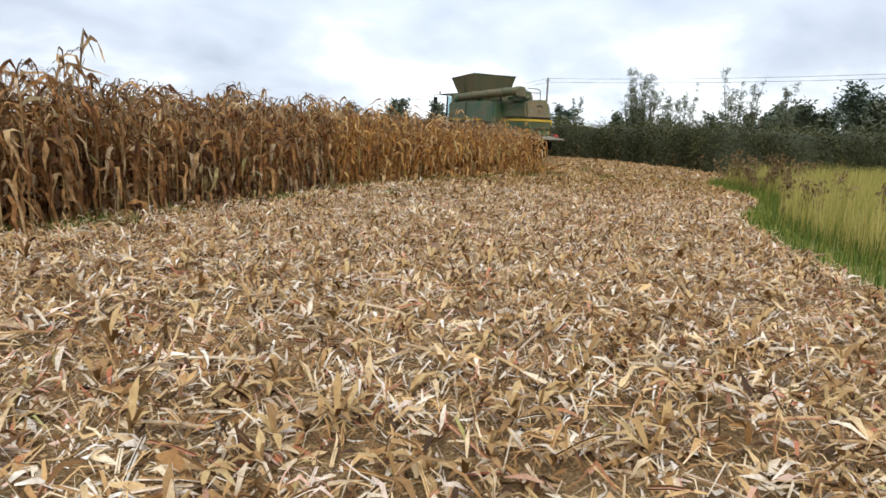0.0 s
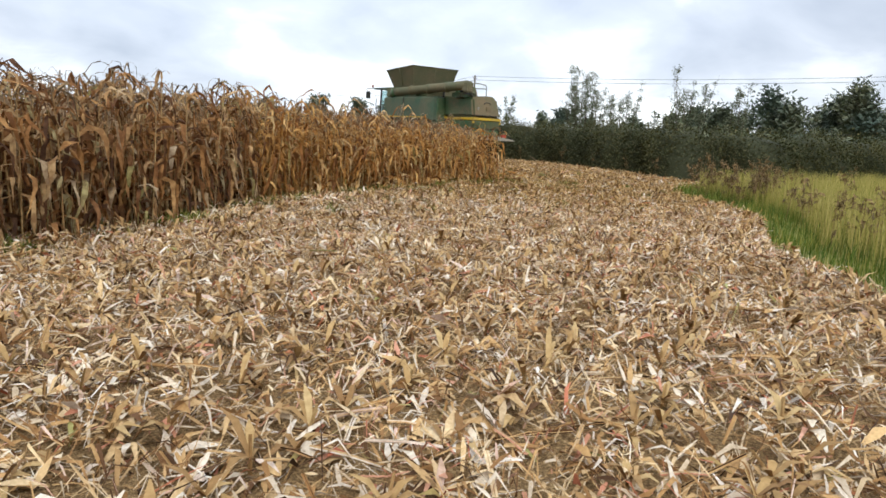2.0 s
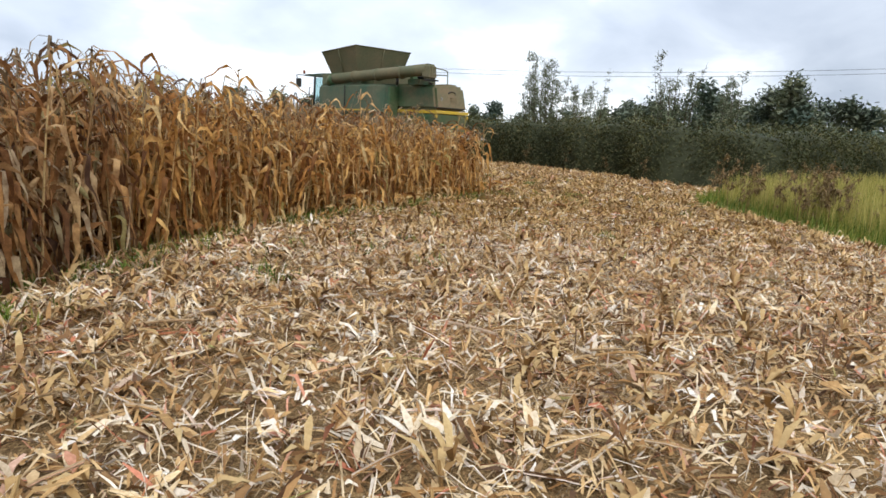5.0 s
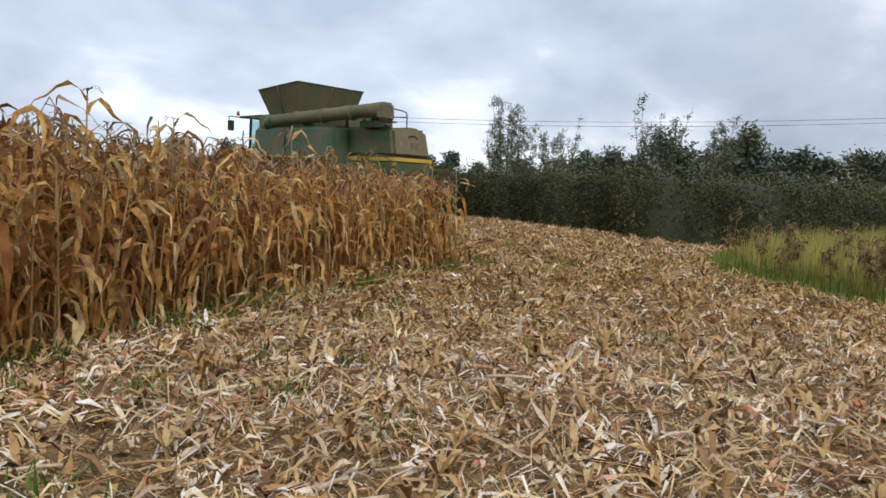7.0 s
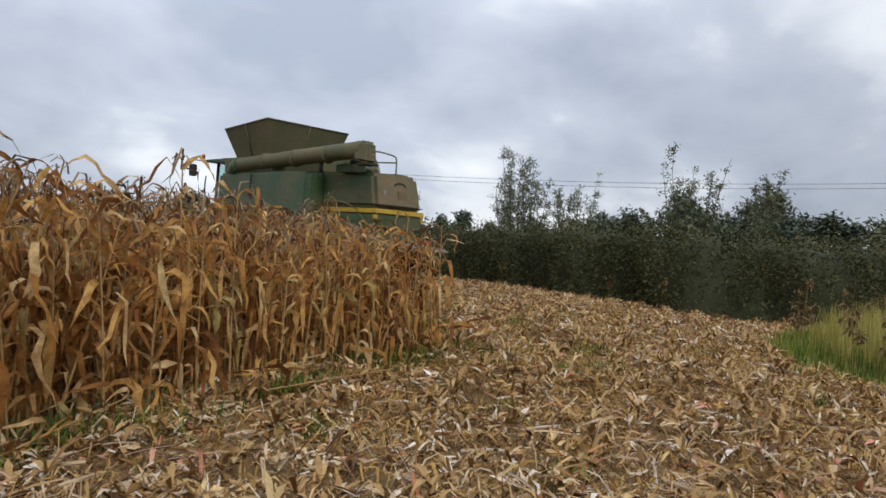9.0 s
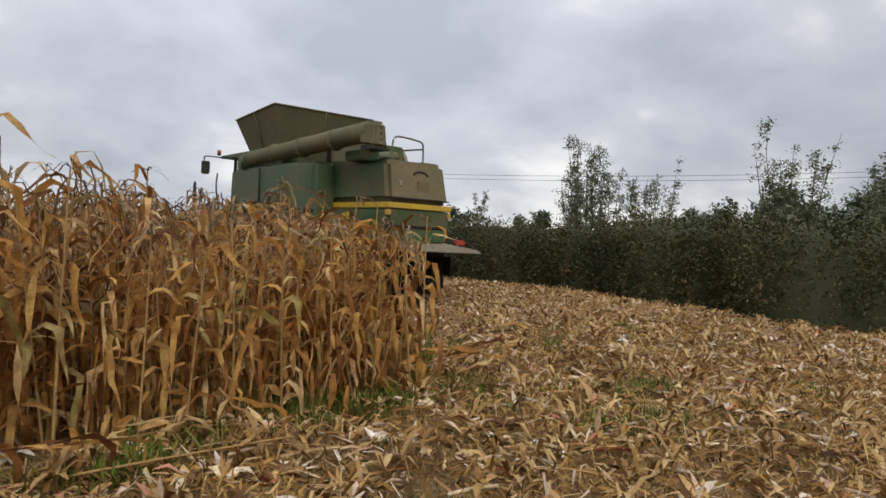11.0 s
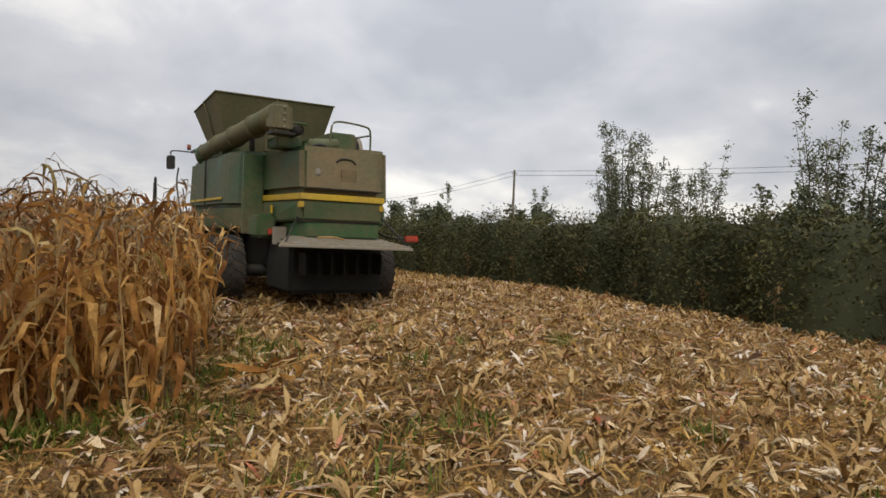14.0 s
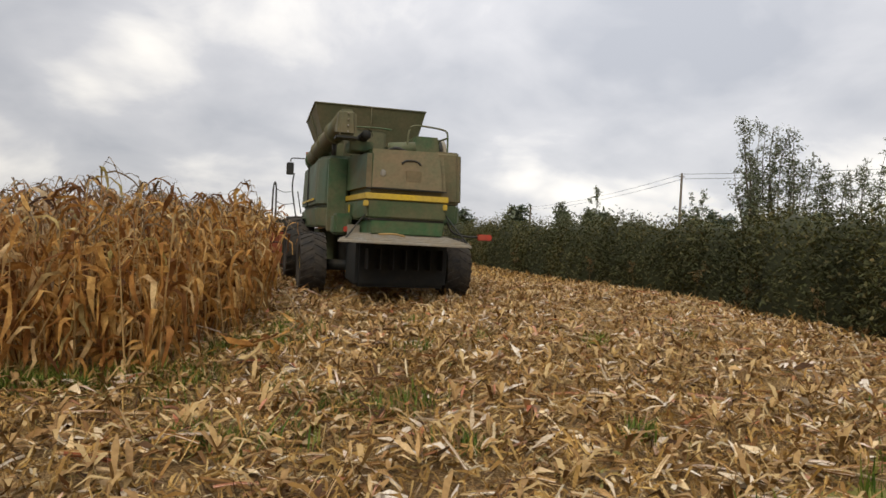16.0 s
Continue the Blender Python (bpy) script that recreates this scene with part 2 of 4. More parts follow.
gx, gy = graded(-900, 1200, -34, 26, 0.5), graded(-900, 1200, -34, 24, 0.5)
GX, GY = np.meshgrid(gx, gy, indexing="ij")
GZ = ground_z(GX, GY) + rng.normal(0, 0.012, GX.shape)
GZ = np.where(np.hypot(GX, GY) > 150, 0, GZ)
idx = np.arange(GX.size).reshape(GX.shape)
quads = np.stack([idx[:-1, :-1], idx[1:, :-1], idx[1:, 1:], idx[:-1, 1:]], -1).reshape(-1, 4)
cx, cy = (GX[:-1, :-1] + GX[1:, 1:]) / 2, (GY[:-1, :-1] + GY[1:, 1:]) / 2
mi = (inside(MEADOW_POLY, cx, cy) | (np.hypot(cx, cy) > 90) | (cx > 11)).astype(int).ravel()
ground = mesh_obj("ground", np.stack([GX, GY, GZ], -1).reshape(-1, 3), quads, [GROUND, MEADOW], mat_index=mi, smooth=True)
tagged(ground, "harvested maize field soil covered with pale chaff", "ground", kind="structure")


# ---- ribbons: leaves, blades and straw ----
def ribbons(P, W):
    """P: (n, k, 3) centre lines; W: (n, k, 3) half-width vectors. Vertices and quads of flat strips."""
    n, k, _ = P.shape
    V = np.stack([P - W, P + W], 2).reshape(-1, 3)
    base = (np.arange(n) * 2 * k)[:, None]
    s = np.arange(k - 1)[None, :] * 2
    F = np.stack([base + s, base + s + 1, base + s + 3, base + s + 2], -1).reshape(-1, 4)
    return V, F


MOUNDS = [(rng.uniform(2.5, 11.0), rng.uniform(0, 2 * np.pi), rng.uniform(0, 6.28)) for _ in range(9)]


def mound(x, y):
    """Low uneven heaps in which the chopped straw has settled."""
    h = sum(np.sin(k * (x * np.cos(a) + y * np.sin(a)) + p) / k ** 0.4 for k, a, p in MOUNDS)
    return 0.045 * np.clip(h, -0.4, 2.0)


def litter_strips(x, y, length, width, lift):
    n = len(x)
    a = rng.uniform(0, 2 * np.pi, n)
    tilt = rng.normal(0, 0.26, n) + lift
    d = np.stack([np.cos(a) * np.cos(tilt), np.sin(a) * np.cos(tilt), np.sin(tilt)], -1)
    side = np.stack([-np.sin(a), np.cos(a), rng.normal(0, 0.45, n)], -1)
    side /= np.linalg.norm(side, axis=1)[:, None]
    z = ground_z(x, y) + mound(x, y) * rng.uniform(0.2, 1.0, n) + rng.uniform(0.0, 0.06, n) + np.abs(np.sin(tilt)) * length * 0.45
    c = np.stack([x, y, z], -1)
    bend = rng.normal(0, 0.26, n) * length
    up = np.array([0, 0, 1.0])
    s = np.array([-0.5, 0.05, 0.5])
    prof = np.stack([rng.uniform(0.35, 0.95, n), np.ones(n), rng.uniform(0.2, 0.7, n)], 1)
    P = c[:, None] + d[:, None] * (s[None, :, None] * length[:, None, None])
    P = P + up * (bend[:, None] * np.array([0, 1, 0.1]))[..., None] + side[:, None] * (rng.normal(0, 0.1, n) * length)[:, None, None] * np.array([0, 0, 1.0])[None, :, None]
    tw = rng.normal(0, 0.6, (n, 3))
    nrm = np.cross(d, side)
    W = (side[:, None] * np.cos(tw)[..., None] + nrm[:, None] * np.sin(tw)[..., None]) * (width[:, None] * prof)[..., None] * 0.5
    return ribbons(P, W)


PATH_LINE = [(-20, -25), (-17.4, -18.5), (-15, -14.5), (-12.3, -12), (-8.8, -10.2), (-5.8, -9), (-2.4, -9)]


def scatter(count, x0, x1, y0, y1, near):
    x, y = rng.uniform(x0, x1, count), rng.uniform(y0, y1, count)
    keep = ~inside(MEADOW_POLY, x, y) & (x < 9.6)
    soft = inside(CORN_MAIN, x, y)
    keep &= ~soft | (rng.random(count) < 0.15)
    d = edge_distance(PATH_LINE, x, y)
    keep &= (d < near) if near > 0 else True
    return x[keep], y[keep]


def strew(name, mat, label, keep):
    vs, fs, off = [], [], 0
    for count, bx, near, l0, l1, w0, w1, up in ((140000, (-27, 9.6, -28, 9), 0, 0.06, 0.24, 0.008, 0.032, 0.22), (235000, (-26, 4, -26, 0), 6.0, 0.04, 0.2, 0.006, 0.026, 0.3),
                                                (120000, (-27, 6, -27, 4), 0, 0.08, 0.34, 0.003, 0.009, 0.3), (26000, (2.5, 9.4, 8, 46), 0, 0.12, 0.3, 0.02, 0.06, 0.16)):
        x, y = scatter(count, *bx, near)
        k = keep(x, y)
        x, y = x[k], y[k]
        n = len(x)
        v, f = litter_strips(x, y, rng.uniform(l0, l1, n), rng.uniform(w0, w1, n) * rng.choice([0.5, 1, 1.3], n), np.abs(rng.normal(0, up, n)))
        vs.append(v), fs.append(f + off)
        off += len(v)
    tagged(mesh_obj(name, np.concatenate(vs), np.concatenate(fs), mat), label, "litter", kind="stuff")


# weathered pale litter along the strip, fresher golden litter round the corner of the maize
blend = lambda x, y: smoothstep(-19.5, -11.5, x + y)
strew("corn_litter", LITTER, "pale shredded maize leaves and husks strewn over the stubble", lambda x, y: rng.random(len(x)) > blend(x, y))
strew("corn_litter", LITTER_GOLD, "golden shredded maize leaves strewn over the stubble", lambda x, y: rng.random(len(x)) < blend(x, y))

# husks fanned open and broken stalk lengths
hx, hy = scatter(15000, -27, 8, -27, 7, 0)
n = len(hx)
m = 6
a0 = np.repeat(rng.uniform(0, 2 * np.pi, n), m) + np.tile(np.linspace(-0.9, 0.9, m), n) + rng.normal(0, 0.2, n * m)
e0 = np.abs(rng.normal(0.35, 0.3, n * m))
ln = np.repeat(rng.uniform(0.1, 0.24, n), m) * rng.uniform(0.7, 1.2, n * m)
c0 = np.repeat(np.stack([hx, hy, ground_z(hx, hy) + mound(hx, hy) + 0.03], -1), m, 0)
d0 = np.stack([np.cos(a0) * np.cos(e0), np.sin(a0) * np.cos(e0), np.sin(e0)], -1)
Q = np.stack([c0, c0 + d0 * (ln * 0.5)[:, None], c0 + d0 * ln[:, None] - np.array([0, 0, 1]) * (ln * rng.uniform(0.0, 0.45, n * m))[:, None]], 1)
W = np.stack([-np.sin(a0), np.cos(a0), rng.normal(0, 0.5, n * m)], -1)[:, None] * (np.array([0.006, 0.019, 0.004])[None, :] * rng.uniform(0.6, 1.4, (n * m, 1)))[..., None]
v1, f1 = ribbons(Q, W)
bx, by = scatter(13000, -27, 8, -27, 7, 0)
n = len(bx)
a0, ln = rng.uniform(0, 2 * np.pi, n), rng.uniform(0.12, 0.42, n)
c0 = np.stack([bx, by, ground_z(bx, by) + np.maximum(mound(bx, by), 0) + rng.uniform(0.04, 0.08, n)], -1)
d0 = np.stack([np.cos(a0), np.sin(a0), rng.normal(0, 0.16, n)], -1) * (ln / 2)[:, None]
Q = np.stack([c0 - d0, c0 + np.array([0, 0, 0.01]), c0 + d0], 1)
sd = np.stack([-np.sin(a0), np.cos(a0), np.zeros(n)], -1)
vs, fs, off = [v1], [f1], len(v1)
for w3 in (sd * 0.011, np.array([0, 0, 0.011]) + sd * 0.0):
    v, f = ribbons(Q, np.repeat(w3[:, None], 3, 1) * rng.uniform(0.7, 1.3, (n, 1, 1)))
    vs.append(v), fs.append(f + off)
    off += len(v)
tagged(mesh_obj("husk_litter", np.concatenate(vs), np.concatenate(fs), LITTER), "open maize husks and broken stalks lying on the stubble", "litter", kind="stuff")

# cut stalk stubs standing in rows, 0.75 m apart
rows_x, rows_y = np.meshgrid(np.arange(-45, 30, 0.2), np.arange(-30, 24, 0.75), indexing="ij")
rows_x, rows_y = (rows_x + rng.normal(0, 0.06, rows_x.shape)).ravel(), (rows_y + rng.normal(0, 0.05, rows_x.shape)).ravel()
sx, sy = rows_x * math.cos(0.42) - rows_y * math.sin(0.42), rows_x * math.sin(0.42) + rows_y * math.cos(0.42)
k = (sx > -27) & (sx < 9) & (sy > -27) & (sy < 9)
sx, sy = sx[k], sy[k]
keep = ~in_corn(sx, sy) & ~inside(MEADOW_POLY, sx, sy) & (rng.random(len(sx)) < 0.8)
sx, sy = sx[keep], sy[keep]
n = len(sx)
h = rng.uniform(0.08, 0.28, n)
lean = rng.normal(0, 0.35, (n, 2)) * h[:, None]
P0 = np.stack([sx, sy, ground_z(sx, sy) - 0.03], -1)
P = np.stack([P0, P0 + np.concatenate([lean * 0.5, (h * 0.55)[:, None]], 1), P0 + np.concatenate([lean, h[:, None]], 1)], 1)
vs, fs, off = [], [], 0
for k in range(2):
    a = rng.uniform(0, np.pi, n) if k == 0 else a + np.pi / 2
    W = np.stack([np.cos(a), np.sin(a), np.zeros(n)], -1)[:, None] * np.array([0.012, 0.011, 0.009])[None, :, None]
    v, f = ribbons(P, W)
    vs.append(v), fs.append(f + off)
    off += len(v)
# ragged leaf sheaths on the stubs
m = 5
a = rng.uniform(0, 2 * np.pi, n * m)
base = np.repeat(P[:, 1], m, 0)
dirn = np.stack([np.cos(a), np.sin(a), rng.uniform(0.0, 1.4, n * m)], -1)
ln = rng.uniform(0.08, 0.24, n * m)
Q = np.stack([base, base + dirn * (ln * 0.5)[:, None], base + dirn * ln[:, None] - np.array([0, 0, 1]) * (ln * 0.5)[:, None]], 1)
W = np.stack([-np.sin(a), np.cos(a), np.zeros(n * m)], -1)[:, None] * np.array([0.012, 0.022, 0.004])[None, :, None]
v, f = ribbons(Q, W)
vs.append(v), fs.append(f + off)
tagged(mesh_obj("corn_stubble", np.concatenate(vs), np.concatenate(fs), CORN_STALK), "short cut maize stubble standing in rows", "stubble", kind="stuff")


# ---- corn ----
def leaf_arrays(r, z0, az, length, droop, width, up, k=7):
    """One dry leaf from a node of the stalk: rises, arches and hangs, with a twist."""
    s = np.linspace(0, 1, k)
    el = up - droop * smoothstep(0.0, 0.42, s) + np.concatenate([[0], r.normal(0, 0.32, k - 1)])
    el = np.clip(el, -1.5, 1.3)
    step = length / (k - 1)
    hor = np.concatenate([[0], np.cumsum(np.cos(el[:-1]) * step)])
    ver = np.concatenate([[0], np.cumsum(np.sin(el[:-1]) * step)])
    wob = np.cumsum(r.normal(0, 0.25, k)) * 0.55 * np.linspace(0, 1, k)
    azs = az + wob
    P = np.stack([np.cos(azs) * hor, np.sin(azs) * hor, z0 + ver], -1)
    tw = np.cumsum(r.normal(0, 0.6, k))
    sd = np.stack([-np.sin(azs), np.cos(azs), np.zeros(k)], -1)
    nr = np.stack([-np.cos(azs) * np.sin(el), -np.sin(azs) * np.sin(el), np.cos(el)], -1)
    prof = np.array([0.6, 0.9, 1.0, 0.9, 0.7, 0.45, 0.1])[:k] * r.uniform(0.55, 1.2, k)
    W = (sd * np.cos(tw)[:, None] + nr * np.sin(tw)[:, None]) * (prof * width / 2)[:, None]
    return P, W


def tube(P, R, sides=5):
    P, R = np.asarray(P, float), np.asarray(R, float)
    k = len(P)
    d = np.gradient(P, axis=0)
    d /= np.linalg.norm(d, axis=1)[:, None]
    ref = np.where(np.abs(d[:, 2:3]) > 0.9, np.array([[1.0, 0, 0]]), np.array([[0, 0, 1.0]]))
    u = np.cross(d, ref)
    u /= np.linalg.norm(u, axis=1)[:, None]
    w = np.cross(d, u)
    a = np.linspace(0, 2 * np.pi, sides, endpoint=False)
    V = P[:, None] + (u[:, None] * np.cos(a)[None, :, None] + w[:, None] * np.sin(a)[None, :, None]) * R[:, None, None]
    i = np.arange(k - 1)[:, None] * sides
    j = np.arange(sides)[None, :]
    j2 = (j + 1) % sides
    F = np.stack([i + j, i + j2, i + sides + j2, i + sides + j], -1).reshape(-1, 4)
    return V.reshape(-1, 3), F


def corn_pieces(seed):
    """Stalk, leaves, ear and tassel of one plant, about 2.2 m high, as separate arrays."""
    r = np.random.default_rng(seed)
    h = r.uniform(1.75, 2.0)
    z = np.linspace(0, h, 7)
    bend = r.normal(0, 0.05, 2)
    S = np.stack([bend[0] * (z / h) ** 2, bend[1] * (z / h) ** 2, z], -1)
    pieces = [("stalk", *tube(S, np.linspace(0.014, 0.006, 7), 5), 1)]
    nl = int(r.integers(15, 19))
    az0 = r.uniform(0, np.pi)
    for i in range(nl):
        f = (i + 0.6) / nl
        z0 = 0.12 + f * (h - 0.15)
        az = az0 + np.pi * i + r.normal(0, 0.5)
        top = f > 0.7
        length = r.uniform(0.55, 0.95) if not top else r.uniform(0.45, 0.75)
        up = r.uniform(0.2, 0.8) if not top else r.uniform(0.7, 1.25)
        droop = r.uniform(1.9, 2.8) if not top else r.uniform(1.4, 2.7)
        P, W = leaf_arrays(r, z0, az, length, droop, r.uniform(0.05, 0.1) * (0.7 if top else 1), up)
        P = P + np.array([bend[0], bend[1], 0]) * (z0 / h) ** 2
        pieces.append(("leaf", *ribbons(P[None], W[None]), 0))
    # husked ear, hanging
    az, z0 = r.uniform(0, 6.28), h * r.uniform(0.42, 0.55)
    d = np.array([np.cos(az) * 0.5, np.sin(az) * 0.5, -0.7 if r.random() < 0.6 else 0.6])
    t = np.linspace(0, 1, 5)
    pieces.append(("ear", *tube(np.array([0, 0, z0]) + d * (t * 0.24)[:, None] + np.array([np.cos(az), np.sin(az), 0]) * 0.02, np.array([0.012, 0.026, 0.028, 0.02, 0.005]), 6), 0))
    V, F, o = [], [], 0
    for i in range(6):
        a, e = r.uniform(0, 6.28), r.uniform(0.1, 1.2)
        ln = r.uniform(0.10, 0.22)
        t = np.linspace(0, 1, 4)
        P = np.stack([np.cos(a) * np.cos(e) * t * ln, np.sin(a) * np.cos(e) * t * ln, h + np.sin(e) * t * ln - 0.75 * t ** 2 * ln], -1) + np.array([bend[0], bend[1], 0])
        W = np.tile(np.array([-np.sin(a), np.cos(a), 0]) * 0.006, (4, 1))
        v, f = ribbons(P[None], W[None])
        V.append(v), F.append(f + o)
        o += len(v)
    if seed % 2 == 0:
        # long withered top leaves, curled over above the rest
        for i in range(3):
            P, W = leaf_arrays(r, h - 0.08 * i, r.uniform(0, 6.28), r.uniform(0.45, 0.8), r.uniform(1.7, 3.0), r.uniform(0.015, 0.035), r.uniform(1.15, 1.45))
            v, f = ribbons((P + np.array([bend[0], bend[1], 0]))[None], W[None])
            V.append(v), F.append(f + o)
            o += len(v)
    pieces.append(("tassel", np.concatenate(V), np.concatenate(F), 2))
    return pieces


VARIANTS = [corn_pieces(100 + i) for i in range(14)]
FLAT = []
for pcs in VARIANTS:
    V, F, M, o = [], [], [], 0
    for _, v, f, m in pcs:
        V.append(v), F.append(f + o), M.append(np.full(len(f), m))
        o += len(v)
    FLAT.append((np.concatenate(V), np.concatenate(F), np.concatenate(M)))

# planted in rows, thinned out deep inside the stand
px, py = np.meshgrid(np.arange(-34, 4, 0.42), np.arange(-24, 30, 0.17), indexing="ij")
px, py = (px + rng.normal(0, 0.07, px.shape)).ravel(), (py + rng.normal(0, 0.06, py.shape)).ravel()
main = inside(CORN_MAIN, px, py)
d = edge_distance(CORN_EDGE, px, py)
main &= (d < 1.4) | ((d < 3.6) & (rng.random(len(px)) < 0.3)) | ((d < 11) & (rng.random(len(px)) < 0.09))
main &= ~((py > 12) & (px > -1)) | (d < 1.5)
# the 300 plants nearest to the corner are things of their own
reach = np.where(main & (d < 1.1), np.hypot(px - CORNER[0], py - CORNER[1]), 1e9)
near = np.argsort(reach)[:300]
main[near] = False
HEIGHT = lambda x, y: 1.0 - 0.2 * smoothstep(-12.0, -3.5, x)

V, F, M, o = [], [], [], 0
for x, y in zip(px[main], py[main]):
    v, f, m = FLAT[rng.integers(len(FLAT))]
    a, s = rng.uniform(0, 2 * np.pi), np.clip(rng.normal(1.03, 0.09), 0.8, 1.3) * float(HEIGHT(x, y))
    if rng.random() < 0.08:
        s *= rng.uniform(1.08, 1.2)
    lx, ly = rng.normal(0, 0.07, 2)
    c, n = np.cos(a), np.sin(a)
    q = np.stack([(v[:, 0] * c - v[:, 1] * n) + v[:, 2] * lx, v[:, 0] * n + v[:, 1] * c + v[:, 2] * ly, v[:, 2]], -1) * s
    V.append(q + np.array([x, y, float(ground_z(x, y)) - 0.02])), F.append(f + o), M.append(m)
    o += len(v)
tagged(mesh_obj("corn_stand", np.concatenate(V), np.concatenate(F), [CORN, CORN_STALK, TASSEL], mat_index=np.concatenate(M)),
       "tall ripe dry maize standing uncut in rows", "corn", kind="stuff")

# ---- corn plants along the near corner, each with its parts ----
piece_mats = {"stalk": CORN_STALK, "leaf": CORN, "ear": CORN, "tassel": TASSEL}
CORN_OBJECT = leafy("dry corn leaf near", [(0.0, (0.17, 0.075, 0.025)), (0.22, (0.41, 0.195, 0.055)), (0.5, (0.62, 0.35, 0.1)), (0.78, (0.76, 0.5, 0.18)), (0.92, (0.8, 0.62, 0.34)), (1.0, (0.44, 0.38, 0.13))],
                    patch=(7, (0.62, 0.52, 0.45), (1.12, 1.08, 1.05)), translucent=0.34, grain=70, by_object=True)
piece_mats["leaf"] = piece_mats["ear"] = CORN_OBJECT


def corn_plant(pieces):
    root = empty("corn_plant", 0, 0, 0)
    for name, v, f, _ in pieces:
        mesh_obj(name, v, f, piece_mats[name], root)
    return tagged(root, "tall dry maize plant with drooping brown leaves", "corn plant", "maize plants at the field corner")


spots = np.stack([px[near], py[near]], -1)
sources, made = [], 0
for x, y in spots:
    outer = float(edge_distance(CORN_EDGE, np.array([x]), np.array([y]))[0]) < 0.4
    sway = 11 if outer and rng.random() < 0.4 else 3.5
    m = pose(x, y, float(ground_z(x, y)) - 0.02, rng.normal(0, sway), rng.normal(0, sway), rng.uniform(0, 360))
    s = rng.uniform(0.9, 1.1) * float(HEIGHT(x, y)) * (rng.uniform(1.08, 1.2) if rng.random() < 0.1 else 1.0)
    if len(sources) < len(VARIANTS):
        ob = corn_plant(VARIANTS[len(sources)])
        ob.matrix_basis = m @ Matrix.Scale(s, 4)
        sources.append(ob)
    else:
        ob = copy_thing(sources[made % len(sources)], m)
        ob.scale = (s, s, s)
    made += 1

# a few plants knocked over at the corner
for x, y, tilt, turn in ((-5.4, -4.9, 78, 150), (-7.0, -5.4, 82, 70), (-3.7, -4.9, 70, 200), (-9.0, -5.9, 80, 110), (-2.9, -4.0, 74, 30)):
    ob = copy_thing(sources[made % len(sources)], pose(x, y, float(ground_z(x, y)) + 0.05, 0, 0, turn) @ pose(0, 0, 0, tilt, 0, 0))
    tagged(ob, "broken maize plant lying over beside the standing rows")
    made += 1

# ---- the combine harvester ----
def painted(name, base, dust, amount, rough=0.45, scale=1.3):
    """Machine paint under field dust that lies in drifts and streaks."""
    m, nt, b = material(name, rough, 0, 0.4)
    n = noise_node(nt, scale, 6, 0.65)
    r = ramp_node(nt, [(max(0.0, 0.62 - amount), (0, 0, 0)), (min(1.0, 0.95 - amount * 0.6), (1, 1, 1))])
    nt.links.new(n.outputs[0], r.inputs[0])
    fine_n = noise_node(nt, 18, 4)
    fr = ramp_node(nt, [(0.3, (0.82, 0.82, 0.82)), (0.7, (1.08, 1.08, 1.08))])
    nt.links.new(fine_n.outputs[0], fr.inputs[0])
    col = mix_rgb(nt, r.outputs[0], base, dust)
    nt.links.new(mix_rgb(nt, 1.0, col, fr.outputs[0], "MULTIPLY"), b.inputs["Base Color"])
    mr = nt.nodes.new("ShaderNodeMapRange")
    mr.inputs[3].default_value, mr.inputs[4].default_value = rough, 0.92
    nt.links.new(r.outputs[0], mr.inputs[0])
    nt.links.new(mr.outputs[0], b.inputs["Roughness"])
    bump(nt, b, fine_n.outputs[0], 0.12, 0.01)
    return m


DUST = (0.19, 0.135, 0.075)
PAINT = painted("green machine paint", (0.034, 0.09, 0.034), DUST, 0.27)
PAINT_DUSTY = painted("dust-coated green paint", (0.045, 0.085, 0.032), DUST, 0.52)
PAINT_SIDE = painted("dusty dark green side panel", (0.022, 0.072, 0.038), (0.13, 0.115, 0.07), 0.36)
# near-black: the shade under the hood and in hollows, put into the colour
SHADED_DARK = painted("dark shaded machinery", (0.008, 0.009, 0.008), (0.03, 0.026, 0.018), 0.15, 0.8, 3)
TANK_PAINT = painted("dusty tank sheet", (0.05, 0.075, 0.032), (0.15, 0.12, 0.065), 0.45)
YELLOW = painted("yellow stripe paint", (0.52, 0.34, 0.015), (0.34, 0.24, 0.08), 0.2)
RIM = painted("yellow wheel paint", (0.58, 0.38, 0.02), (0.3, 0.2, 0.08), 0.25)
RUBBER = painted("black tyre rubber", (0.016, 0.016, 0.016), (0.075, 0.058, 0.04), 0.28, 0.8, 4)
DARK = painted("dark machinery", (0.014, 0.016, 0.014), (0.07, 0.055, 0.035), 0.22, 0.6, 3)
STEEL = painted("dusty bare metal", (0.26, 0.26, 0.24), (0.28, 0.22, 0.14), 0.4, 0.5, 4)
RED = painted("red lamp and guard paint", (0.45, 0.035, 0.02), (0.3, 0.12, 0.06), 0.2)
ORANGE = painted("orange red header snout", (0.3, 0.055, 0.022), (0.16, 0.085, 0.045), 0.35)
GLASS, gl, gp = material("cab glass", 0.03, 0, 0.5)
gp.inputs["Base Color"].default_value = (0.68, 0.82, 0.82, 1)
gp.inputs["Transmission Weight"].default_value = 0.95
gp.inputs["IOR"].default_value = 1.2

HB = Vector((0.0, 2.5, 0.28))
harvester = empty("combine_harvester", *HB)
tagged(harvester, "dusty green combine harvester with yellow stripes and raised grain tank", "combine harvester")


def offset(bm):
    bmesh.ops.translate(bm, verts=bm.verts, vec=-HB)
    return bm


